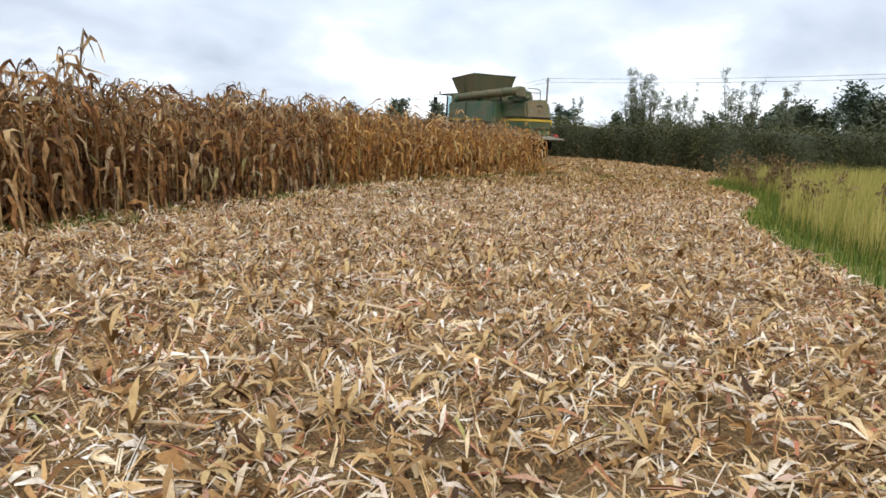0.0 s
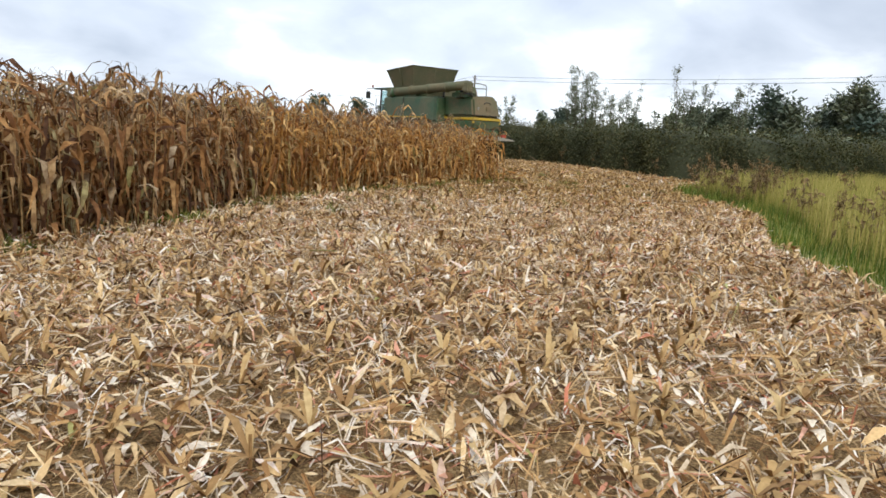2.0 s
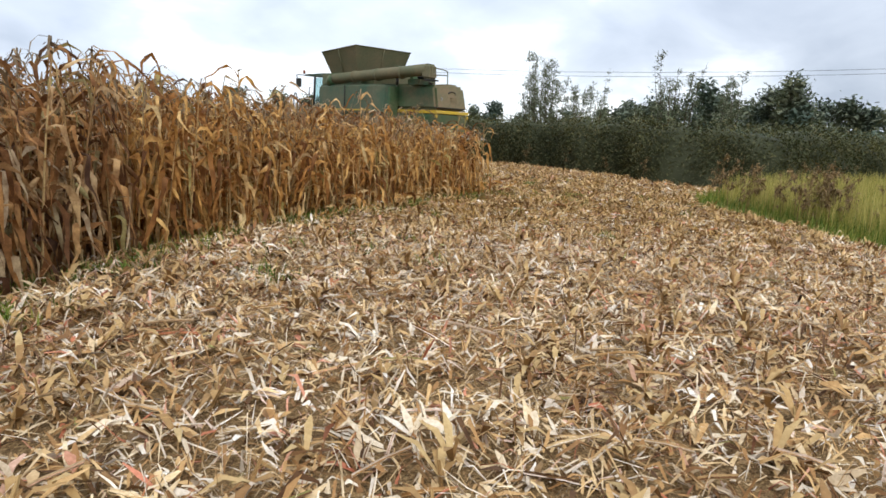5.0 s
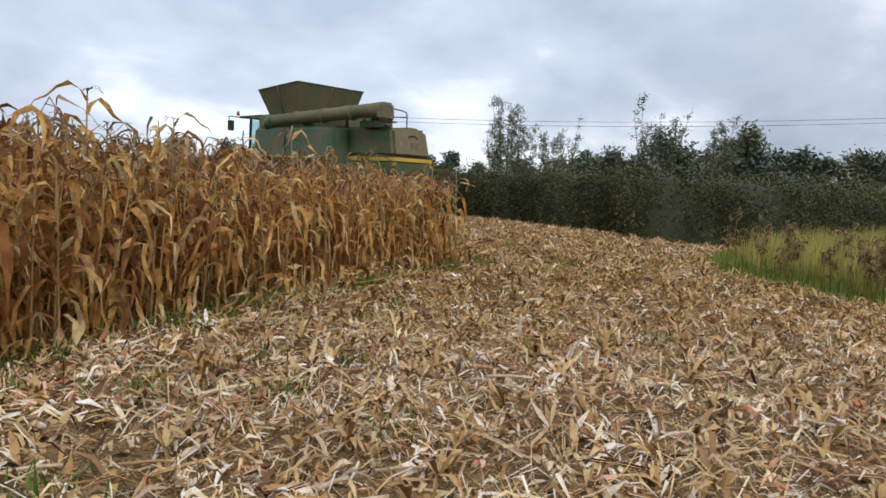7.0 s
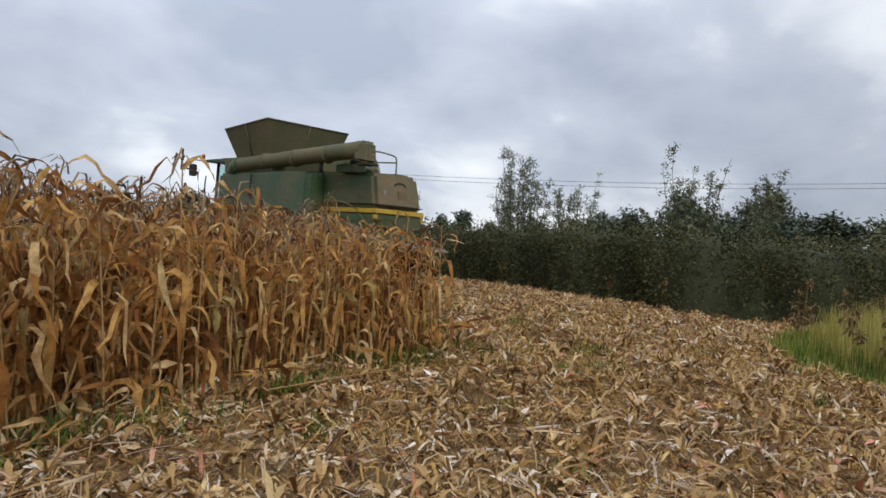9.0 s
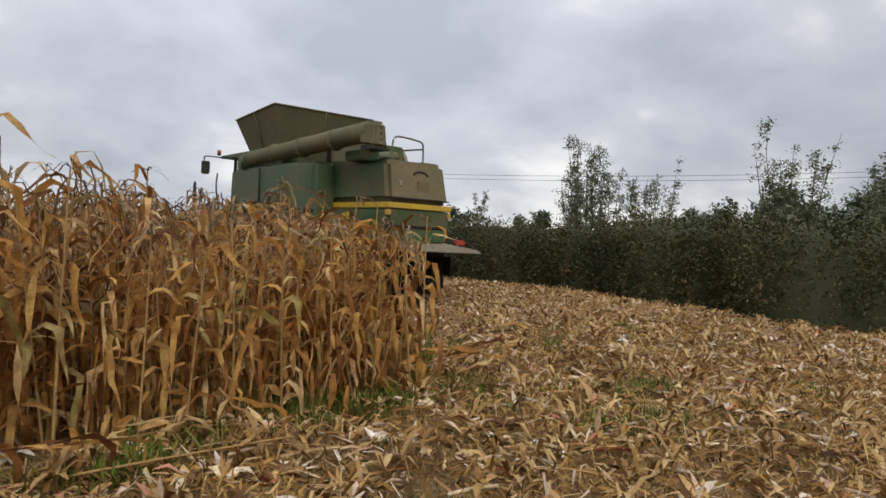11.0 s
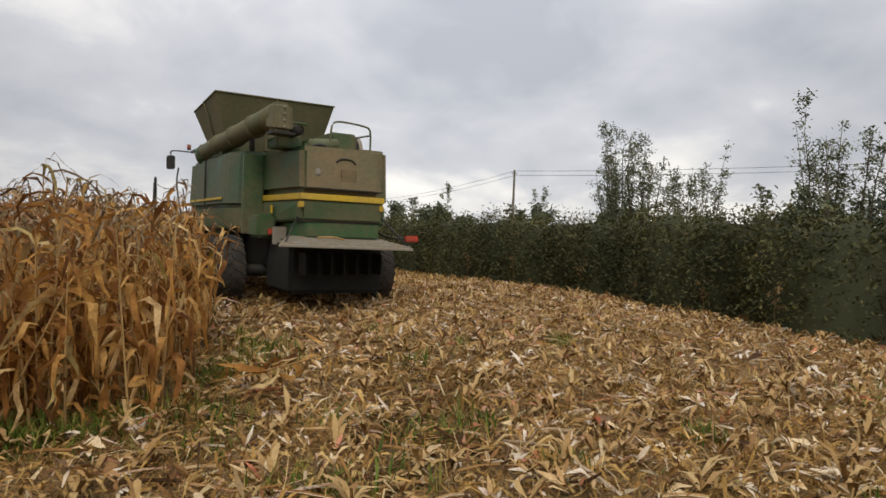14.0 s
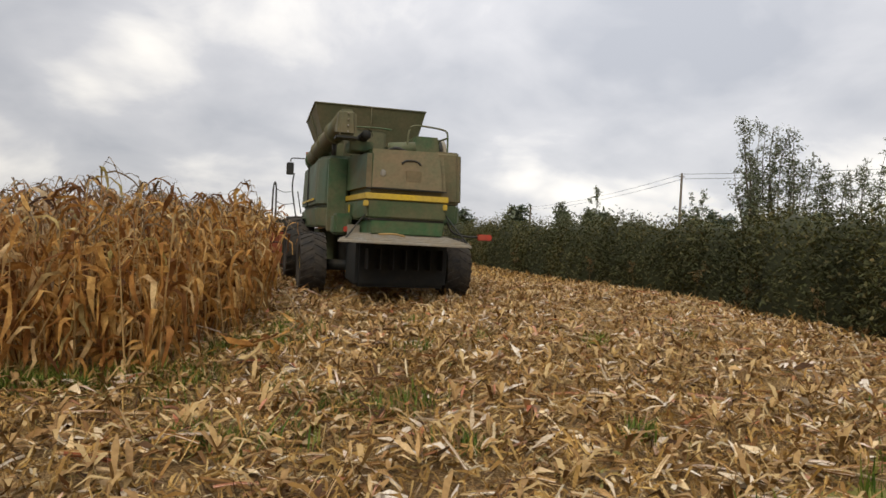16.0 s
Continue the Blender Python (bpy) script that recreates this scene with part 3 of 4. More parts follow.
def hull(name, bottom, top, mat, parent=harvester, bevel=0.03, label="", segs=2):
    """A solid between two rings of equal count, with rounded edges."""
    bm = bmesh.new()
    lo, hi = [bm.verts.new(p) for p in bottom], [bm.verts.new(p) for p in top]
    k = len(lo)
    bm.faces.new(lo[::-1]), bm.faces.new(hi)
    for i in range(k):
        bm.faces.new((lo[i], lo[(i + 1) % k], hi[(i + 1) % k], hi[i]))
    bmesh.ops.recalc_face_normals(bm, faces=bm.faces)
    if bevel:
        bmesh.ops.bevel(bm, geom=list(bm.edges), offset=bevel, segments=segs, affect="EDGES", clamp_overlap=True)
    if isinstance(mat, list):
        bm.normal_update()
        for face in bm.faces:
            face.material_index = int(abs(face.normal.x) > 0.8)
    return part(name, offset(bm), mat, parent, label)


def box(name, x0, x1, y0, y1, z0, z1, mat, parent=harvester, bevel=0.02, label="", segs=2):
    ring = [(x0, y0), (x1, y0), (x1, y1), (x0, y1)]
    return hull(name, [(*p, z0) for p in ring], [(*p, z1) for p in ring], mat, parent, bevel, label, segs)


def pipe(name, points, r, mat, parent=harvester, sides=10, label="", radii=None, caps=True):
    P = np.array(points, float)
    if len(P) > 2:
        t = np.linspace(0, len(P) - 1, (len(P) - 1) * 4 + 1)
        i = np.clip(t.astype(int), 0, len(P) - 2)
        u = (t - i)[:, None]
        P = P[i] * (1 - u) + P[i + 1] * u
        for _ in range(3):
            P[1:-1] = (P[:-2] + 2 * P[1:-1] + P[2:]) / 4
    R = np.full(len(P), r) if radii is None else np.interp(np.linspace(0, 1, len(P)), np.linspace(0, 1, len(radii)), radii)
    v, f = tube(P, R, sides)
    faces = [tuple(int(a) for a in q) for q in f]
    if caps:
        faces += [tuple(range(sides))[::-1], tuple(range(len(v) - sides, len(v)))]
    ob = mesh_obj(name, v - np.array(HB), faces, mat, parent, label, smooth=True)
    return ob


# rear hood and its panels
hull("rear_hood", [(-0.74, -0.24, 2.27), (0.70, -0.26, 2.27), (0.80, 1.7, 2.27), (-0.86, 1.7, 2.27)],
     [(-0.70, -0.06, 3.04), (0.66, -0.08, 3.06), (0.80, 1.7, 3.13), (-0.86, 1.7, 3.08)], [PAINT_DUSTY, PAINT], bevel=0.09, label="upper rear hood, dust-coated at the back", segs=4)
box("hood_seam", -0.72, 0.68, -0.262, -0.1, 2.33, 2.35, DARK, bevel=0.004)
hull("hood_stripe", [(-0.755, -0.275, 2.15), (0.715, -0.29, 2.15), (0.8, 1.55, 2.15), (-0.86, 1.55, 2.15)],
     [(-0.755, -0.265, 2.255), (0.715, -0.28, 2.255), (0.8, 1.55, 2.255), (-0.86, 1.55, 2.255)], YELLOW, bevel=0.012, label="yellow stripe round the hood")
hull("rear_panel", [(-0.70, -0.22, 1.83), (0.68, -0.24, 1.83), (0.78, 1.5, 1.75), (-0.86, 1.5, 1.75)],
     [(-0.74, -0.265, 2.14), (0.70, -0.28, 2.14), (0.79, 1.5, 2.14), (-0.86, 1.5, 2.14)], PAINT, bevel=0.025)
box("panel_groove", -0.69, 0.67, -0.19, 0.4, 1.795, 1.825, DARK, bevel=0.0)
hull("lower_panel", [(-0.62, -0.16, 1.55), (0.66, -0.18, 1.55), (0.7, 1.2, 1.5), (-0.7, 1.2, 1.5)],
     [(-0.64, -0.2, 1.79), (0.68, -0.22, 1.79), (0.7, 1.2, 1.79), (-0.7, 1.2, 1.79)], painted("bright green lower panel", (0.03, 0.12, 0.045), DUST, 0.2), bevel=0.02)
# pressed grip in the hood, a shallow arch
pipe("hood_grip", [(-0.12, -0.135, 2.80), (-0.07, -0.125, 2.85), (0.05, -0.125, 2.87), (0.17, -0.125, 2.85), (0.22, -0.135, 2.79)], 0.018, DARK, sides=6)
box("badge", -0.5, -0.41, -0.2, -0.10, 2.55, 2.67, STEEL, bevel=0.02, label="small worn badge plate")
box("emblem_plate", -0.05, 0.22, -0.205, -0.10, 2.47, 2.68, PAINT_DUSTY, bevel=0.01)
# lamps at the rear corner of the stripe
box("marker_lamp", -0.79, -0.7, -0.285, -0.2, 2.02, 2.12, YELLOW, bevel=0.012)
box("marker_lamp", 0.62, 0.70, -0.292, -0.2, 2.02, 2.12, YELLOW, bevel=0.012)
box("rating_plate", -0.872, -0.855, 0.85, 0.95, 1.93, 2.07, YELLOW, bevel=0.003)

# residue deck with ribs, hanging behind the chopper
deck = hull("residue_deck", [(-1.28, -0.85, 1.40), (1.0, -0.85, 1.38), (0.78, 0.05, 1.50), (-0.82, 0.05, 1.50)],
            [(-1.28, -0.85, 1.44), (1.0, -0.85, 1.42), (0.78, 0.05, 1.56), (-0.82, 0.05, 1.56)], STEEL, bevel=0.008, label="straw-littered grey residue deck")
for i in range(6):
    y = -0.8 + 0.14 * i
    a, b = -1.24 + 0.07 * i, 0.97 - 0.033 * i
    z = 1.445 + 0.0185 * i
    hull("rib", [(a, y, z), (b, y, z - 0.015), (b, y + 0.04, z - 0.012), (a, y + 0.04, z + 0.003)], [(a, y, z + 0.025), (b, y, z + 0.01), (b, y + 0.04, z + 0.013), (a, y + 0.04, z + 0.028)], STEEL, deck, bevel=0.004)
pipe("straw", [(-0.55, -0.5, 1.55), (-0.3, -0.55, 1.57), (-0.1, -0.5, 1.53)], 0.018, CORN_STALK, deck, sides=6, label="broken stalk lying on the deck")
# housing reaches low and is coloured dark to fill in the shadow beneath
chopper = box("straw_chopper", -0.85, 0.8, -0.1, 1.15, 0.62, 1.5, SHADED_DARK, bevel=0.06, label="dark straw chopper housing")
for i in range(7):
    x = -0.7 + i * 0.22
    box("vane", x, x + 0.02, -0.42, -0.1, 0.95, 1.3, SHADED_DARK, chopper, bevel=0.0)
pipe("deck_stay", [(0.7, 0.0, 2.0), (0.95, -0.75, 1.45)], 0.014, DARK, sides=6)
pipe("deck_stay", [(-0.7, 0.0, 1.9), (-1.15, -0.75, 1.45)], 0.014, DARK, sides=6)

# side bodies
left_ring = [(-0.88, 1.50), (-1.22, 1.62), (-1.38, 2.1), (-1.40, 5.25), (-0.7, 5.25), (-0.7, 1.6)]
hull("left_body", [(x, y, 2.03) for x, y in left_ring], [(x * 0.97, y + 0.03, 3.05) for x, y in left_ring], PAINT_SIDE, bevel=0.07, label="dusty left side panel", segs=3)
hull("left_skirt", [(x * 0.96, y, 1.62) for x, y in left_ring], [(x, y, 2.02) for x, y in left_ring], PAINT, bevel=0.04)
box("side_stripe", -1.412, -1.39, 2.25, 5.1, 2.17, 2.215, YELLOW, bevel=0.004)
box("rear_corner_panel", -1.2, -0.84, 1.46, 1.60, 1.55, 2.98, PAINT, bevel=0.02)
right_ring = [(0.72, 0.68), (1.2, 0.66), (1.32, 0.85), (1.36, 5.25), (0.7, 5.25)]
hull("right_body", [(x, y, 2.17) for x, y in right_ring], [(x * 0.98, y + 0.04, 3.18) for x, y in right_ring], PAINT_DUSTY, bevel=0.06, label="dust-coated right side panel", segs=3)
hull("right_skirt", [(x * 0.98, y + 0.02, 1.78) for x, y in right_ring], [(x * 0.99, y + 0.02, 2.155) for x, y in right_ring], PAINT, bevel=0.04)
box("side_seam", -1.415, -1.38, 3.65, 3.67, 2.06, 3.0, DARK, bevel=0.0)
box("chassis", -0.78, 0.78, 0.9, 6.2, 0.95, 1.75, DARK, bevel=0.05)
box("fuel_tank", -1.28, -0.8, 2.75, 4.1, 0.82, 1.6, PAINT, bevel=0.09, label="green tank between the wheels")
box("tool_box", -1.15, -0.82, 0.75, 1.35, 1.5, 1.9, PAINT, bevel=0.05)
box("battery_box", 0.82, 1.2, 2.8, 4.0, 0.85, 1.6, DARK, bevel=0.05)
box("wheel_arch", -1.42, -0.75, 4.2, 5.9, 1.75, 1.9, PAINT, bevel=0.06)
pipe("elevator", [(1.22, 2.2, 1.0), (1.22, 3.6, 3.2)], 0.16, PAINT, sides=8)

# grain tank with four flared sheets
box("tank_base", -1.24, 1.2, 2.95, 5.25, 3.04, 3.46, PAINT, bevel=0.04)
lo_ring = [(-1.08, 3.42, 3.44), (0.92, 3.40, 3.44), (0.98, 4.85, 3.44), (-1.10, 4.85, 3.44)]
hi_ring = [(-1.37, 3.13, 4.33), (1.10, 3.08, 4.34), (1.14, 5.06, 4.20), (-1.38, 5.08, 4.18)]
for i, nm in enumerate(("rear", "right", "front", "left")):
    a, b = Vector(lo_ring[i]), Vector(lo_ring[(i + 1) % 4])
    c, d = Vector(hi_ring[(i + 1) % 4]), Vector(hi_ring[i])
    nrm = (b - a).cross(d - a).normalized() * 0.02
    bm = bmesh.new()
    vs_ = [bm.verts.new(p) for p in (a, b, c, d)] + [bm.verts.new(p - nrm) for p in (a, b, c, d)]
    for q in ((0, 1, 2, 3), (7, 6, 5, 4), (0, 4, 5, 1), (1, 5, 6, 2), (2, 6, 7, 3), (3, 7, 4, 0)):
        bm.faces.new([vs_[k] for k in q])
    sheet = part("tank_sheet", offset(bm), TANK_PAINT, harvester, "dusty flared grain tank extension sheet")
    pipe("sheet_rim", [d, c], 0.018, TANK_PAINT, sheet, sides=6)
    mid_a, mid_b = (a + b) / 2 + nrm * 0.6, (c + d) / 2 + nrm * 0.6
    pipe("sheet_rib", [mid_a, mid_b], 0.014, TANK_PAINT, sheet, sides=5)

# unloading auger folded back along the left side
auger = pipe("unloading_auger", [(-1.22, 4.55, 3.25), (-1.2, 3.4, 3.30), (-1.14, -0.22, 3.46)], 0.18, TANK_PAINT, sides=20, label="dusty unloading auger tube folded back")
hull("spout", [(-1.32, -0.50, 3.14), (-0.98, -0.50, 3.14), (-0.98, -0.08, 3.20), (-1.32, -0.08, 3.20)],
     [(-1.28, -0.46, 3.60), (-1.0, -0.46, 3.60), (-1.0, 0.0, 3.63), (-1.28, 0.0, 3.63)], TANK_PAINT, auger, bevel=0.06, segs=3)
box("spout_lip", -1.33, -0.97, -0.52, -0.2, 3.11, 3.145, DARK, auger, bevel=0.0)
for y in (0.9, 2.1, 3.3):
    pipe("flange", [(-1.165 - 0.012 * y, y, 3.42 - 0.034 * y), (-1.166 - 0.012 * y, y + 0.05, 3.42 - 0.034 * y)], 0.205, TANK_PAINT, auger, sides=20)
for k in range(4):
    pipe("bolt", [(-1.14, -0.505, 3.22 + 0.1 * k), (-1.14, -0.48, 3.22 + 0.1 * k)], 0.016, STEEL, auger, sides=6)
pipe("auger_elbow", [(-1.0, 4.75, 3.05), (-1.22, 4.75, 3.18), (-1.22, 4.5, 3.25)], 0.2, PAINT, sides=14)
pipe("auger_cradle", [(-1.15, 1.2, 3.0), (-1.15, 1.2, 3.24)], 0.05, DARK, sides=6)
box("cradle_plate", -0.98, -0.55, 0.35, 0.9, 3.02, 3.2, PAINT, bevel=0.02)

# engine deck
pipe("exhaust", [(-0.74, 0.6, 3.27), (-0.74, 0.03, 3.27)], 0.085, SHADED_DARK, sides=14, label="dark round exhaust end")
pipe("exhaust_ring", [(-0.74, 0.09, 3.27), (-0.74, 0.04, 3.27)], 0.11, DARK, sides=14, caps=False)
box("engine_cover", -0.75, -0.05, 1.75, 2.9, 3.05, 3.62, TANK_PAINT, bevel=0.04)
box("engine_block", 0.0, 0.55, 1.7, 2.8, 3.05, 3.38, PAINT, bevel=0.06)
pipe("air_filter", [(-0.1, 1.2, 3.2), (0.42, 1.2, 3.25)], 0.13, PAINT, sides=14)
pipe("hose", [(-0.15, 1.1, 3.15), (0.0, 0.95, 3.22), (0.2, 1.0, 3.15), (0.35, 1.1, 3.1)], 0.035, DARK, sides=8)
box("cooler_box", 0.55, 1.1, 1.8, 2.9, 3.1, 3.6, PAINT, bevel=0.04)
screen = pipe("rotary_screen", [(1.08, 2.3, 3.25), (1.28, 2.3, 3.25)], 0.36, DARK, sides=24, label="round dusty cooling screen")
pipe("screen_rim", [(1.22, 2.3, 3.25), (1.29, 2.3, 3.25)], 0.38, STEEL, screen, sides=24)
pipe("deck_rail", [(0.25, 1.1, 3.1), (0.25, 1.1, 3.66), (0.45, 1.1, 3.7), (1.0, 1.1, 3.66), (1.06, 1.1, 3.58), (1.06, 1.1, 3.12)], 0.019, PAINT, sides=7)
pipe("deck_rail", [(1.06, 1.1, 3.5), (1.1, 2.0, 3.55), (1.1, 2.9, 3.5)], 0.019, PAINT, sides=7)
pipe("deck_rail", [(-0.75, 1.75, 3.66), (-0.2, 1.75, 3.68), (0.05, 1.75, 3.66)], 0.017, PAINT, sides=7)

# cab
cab = box("cab", -0.86, 0.86, 5.2, 6.25, 1.75, 2.25, PAINT, bevel=0.05)
for x in (-0.85, 0.85):
    for y in (5.28, 6.3):
        pipe("cab_post", [(x, y, 2.2), (x, y - (0.05 if y > 6 else 0), 3.38)], 0.045, DARK, cab, sides=6)
for x in (-0.86, 0.86):
    box("pane", x - 0.008, x + 0.008, 5.32, 6.26, 2.22, 3.36, GLASS, cab, bevel=0.0, label="side cab window")
box("pane", -0.8, 0.8, 6.26, 6.275, 2.1, 3.36, GLASS, cab, bevel=0.0, label="cab windscreen")
box("rear_wall", -0.86, 0.86, 5.2, 5.28, 1.75, 3.36, PAINT_SIDE, cab, bevel=0.02)
roof = hull("cab_roof", [(-1.22, 5.1, 3.32), (1.0, 5.1, 3.32), (0.95, 6.45, 3.40), (-1.2, 6.45, 3.40)],
            [(-1.2, 5.1, 3.47), (0.98, 5.1, 3.47), (0.93, 6.45, 3.46), (-1.2, 6.45, 3.46)], painted("dark green roof paint", (0.018, 0.05, 0.026), DUST, 0.12), bevel=0.03, label="dark green cab roof with overhang")
box("driver_seat", -0.25, 0.25, 5.45, 5.9, 2.2, 2.95, DARK, cab, bevel=0.08)
box("steering_console", -0.1, 0.1, 5.95, 6.1, 2.2, 2.6, DARK, cab, bevel=0.04)
box("roof_lamp", -1.19, -1.08, 5.05, 5.12, 3.36, 3.43, STEEL, roof, bevel=0.01)
beacon = pipe("beacon", [(-1.22, 6.42, 3.47), (-1.22, 6.42, 3.6)], 0.045, ORANGE, roof, sides=10, label="small amber beacon")
for sx_, xx in ((-1, -1.66), (1, 1.45)):
    arm = pipe("mirror_arm", [(sx_ * 1.15, 6.4, 3.42), (xx, 6.3, 3.42), (xx, 6.2, 3.3)], 0.016, DARK, sides=6)
    hull("mirror", [(xx - 0.11, 6.08, 2.95), (xx + 0.07, 6.02, 2.95), (xx + 0.08, 6.09, 2.95), (xx - 0.1, 6.15, 2.95)],
         [(xx - 0.11, 6.08, 3.27), (xx + 0.07, 6.02, 3.27), (xx + 0.08, 6.09, 3.27), (xx - 0.1, 6.15, 3.27)], DARK, arm, bevel=0.02)
# access platform, rails and ladder on the left
plat = box("platform", -2.15, -0.9, 5.35, 6.3, 1.70, 1.78, DARK, bevel=0.01, label="dark access platform beside the cab")
pipe("handrail", [(-2.1, 5.5, 1.75), (-2.1, 5.5, 2.55), (-2.05, 5.7, 2.75), (-2.0, 5.9, 2.6), (-2.0, 5.9, 1.75)], 0.022, DARK, plat, sides=7)
pipe("handrail", [(-1.5, 5.45, 1.75), (-1.66, 5.45, 2.6), (-1.6, 5.5, 2.95)], 0.018, DARK, plat, sides=7)
pipe("handrail", [(-1.4, 5.45, 1.95), (-1.5, 5.5, 2.5)], 0.014, DARK, plat, sides=7)
pipe("chain", [(-2.02, 5.6, 2.55), (-1.85, 5.6, 2.45), (-1.62, 5.55, 2.5)], 0.008, DARK, plat, sides=5)
pipe("chain", [(-2.02, 5.6, 2.25), (-1.85, 5.6, 2.14), (-1.58, 5.55, 2.2)], 0.008, DARK, plat, sides=5)
for x in (-2.15, -1.75):
    pipe("ladder_side", [(x, 6.0, 1.7), (x - 0.05, 6.05, 0.55)], 0.022, PAINT, plat, sides=6)
for k in range(4):
    box("rung", -2.2, -1.75, 5.98, 6.12, 0.62 + 0.28 * k, 0.65 + 0.28 * k, DARK, plat, bevel=0.005)


# wheels
def wheel(x, y, r, w, rim_r, side):
    zc = HB.z + r
    sides = 36
    prof = [(rim_r, -w * 0.36), (rim_r * 1.06, -w * 0.46), (r * 0.80, -w * 0.5), (r * 0.93, -w * 0.47), (r * 0.965, -w * 0.3), (r * 0.97, 0), (r * 0.965, w * 0.3), (r * 0.93, w * 0.47), (r * 0.80, w * 0.5), (rim_r * 1.06, w * 0.46), (rim_r, w * 0.36)]
    a = np.linspace(0, 2 * np.pi, sides, endpoint=False)
    V = np.array([[[x + t, y + np.cos(b) * q, zc + np.sin(b) * q] for b in a] for q, t in prof])
    F = []
    for i in range(len(prof) - 1):
        for j in range(sides):
            j2 = (j + 1) % sides
            F.append((i * sides + j, i * sides + j2, (i + 1) * sides + j2, (i + 1) * sides + j))
    V = V.reshape(-1, 3)
    root = mesh_obj("wheel", np.array(V) - np.array(HB), F, RUBBER, harvester, "black lugged tyre on a yellow rim")
    # lugs in a chevron, one mesh for each half of the tread
    n_l = 22
    for s in (-1, 1):
        pts = [(s * t * w, math.cos(da + dw) * r * (rr - (0.03 if t > 0.3 else 0)), math.sin(da + dw) * r * (rr - (0.03 if t > 0.3 else 0)))
               for t, da in ((0.02, 0.0), (0.48, 0.2)) for dw in (-0.045, 0.045) for rr in (0.95, 1.0)]
        lug_mesh = None
        for k in range(n_l):
            turn = pose(x - HB.x, y - HB.y, zc - HB.z) @ Matrix.Rotation(2 * math.pi * (k + (0.5 if s > 0 else 0)) / n_l, 4, "X")
            if lug_mesh is None:
                lug = mesh_obj("lug", pts, [(1, 3, 7, 5), (0, 1, 5, 4), (2, 6, 7, 3), (0, 2, 3, 1), (4, 5, 7, 6)], RUBBER, root)
                lug_mesh = lug.data
            else:
                lug = new("lug", lug_mesh)
                lug.parent = root
            lug.matrix_basis = turn
    xo = x + side * w * 0.30
    prof2 = [(rim_r, side * w * 0.38), (rim_r * 0.93, side * w * 0.34), (rim_r * 0.88, side * w * 0.12), (rim_r * 0.5, side * w * 0.16), (rim_r * 0.42, side * w * 0.26), (0.0, side * w * 0.27)]
    V = np.array([[[x + t, y + np.cos(b) * q, zc + np.sin(b) * q] for b in a] for q, t in prof2]).reshape(-1, 3)
    F = [(i * sides + j, i * sides + (j + 1) % sides, (i + 1) * sides + (j + 1) % sides, (i + 1) * sides + j) for i in range(len(prof2) - 1) for j in range(sides)]
    rim = mesh_obj("rim", V - np.array(HB), F, RIM, root, "yellow wheel rim", smooth=True)
    for k in range(8):
        b = k * np.pi / 4
        pipe("bolt", [(xo, y + np.cos(b) * rim_r * 0.45, zc + np.sin(b) * rim_r * 0.45), (xo + side * 0.03, y + np.cos(b) * rim_r * 0.45, zc + np.sin(b) * rim_r * 0.45)], 0.02, DARK, root, sides=6)
    return root


wheel(-1.45, 1.68, 0.63, 0.5, 0.36, -1)
wheel(1.42, 1.64, 0.63, 0.52, 0.36, 1)
wheel(-1.45, 5.05, 0.80, 0.68, 0.45, -1)
wheel(1.45, 5.05, 0.80, 0.68, 0.45, 1)
pipe("rear_axle", [(-1.25, 1.66, 0.9), (1.25, 1.66, 0.9)], 0.11, DARK, sides=10)
pipe("front_axle", [(-1.2, 5.05, 1.08), (1.2, 5.05, 1.08)], 0.16, DARK, sides=10)

# tail lamps on arms
arm = pipe("lamp_arm", [(1.0, 0.7, 1.85), (1.08, 0.62, 1.62), (1.45, 0.6, 1.56), (1.62, 0.6, 1.58)], 0.02, DARK, sides=7)
box("tail_lamp", 1.6, 1.88, 0.54, 0.66, 1.51, 1.63, RED, arm, bevel=0.02, label="red warning lamp")
box("tail_lamp", -0.98, -0.78, 0.62, 0.72, 1.56, 1.66, RED, bevel=0.015, label="red tail lamp")
box("lamp_bracket", -0.92, -0.7, 0.55, 0.64, 1.4, 1.7, STEEL, bevel=0.01)

# feeder and maize header
hull("feeder_house", [(-0.7, 5.8, 0.9), (0.7, 5.8, 0.9), (0.7, 7.6, 0.45), (-0.7, 7.6, 0.45)], [(-0.7, 5.8, 1.75), (0.7, 5.8, 1.75), (0.7, 7.6, 1.2), (-0.7, 7.6, 1.2)], PAINT, bevel=0.04)
box("header_back", -2.75, 2.75, 7.55, 7.75, 0.5, 1.45, ORANGE, bevel=0.03)
pipe("header_auger", [(-2.7, 7.95, 0.8), (2.7, 7.95, 0.8)], 0.25, DARK, sides=12)
box("header_end", -2.85, -2.72, 7.2, 8.6, 0.45, 1.5, ORANGE, bevel=0.04, label="orange red end of the header")
box("header_end", 2.72, 2.85, 7.2, 8.6, 0.45, 1.5, ORANGE, bevel=0.04)
for i in range(7):
    x = -2.7 + 0.9 * i
    m_ = ORANGE
    hull("snout", [(x - 0.2, 8.1, 0.4), (x + 0.2, 8.1, 0.4), (x + 0.05, 9.5, 0.33), (x - 0.05, 9.5, 0.33)],
         [(x - 0.13, 8.1, 0.95), (x + 0.13, 8.1, 0.95), (x + 0.03, 9.5, 0.4), (x - 0.03, 9.5, 0.4)], m_, bevel=0.03)

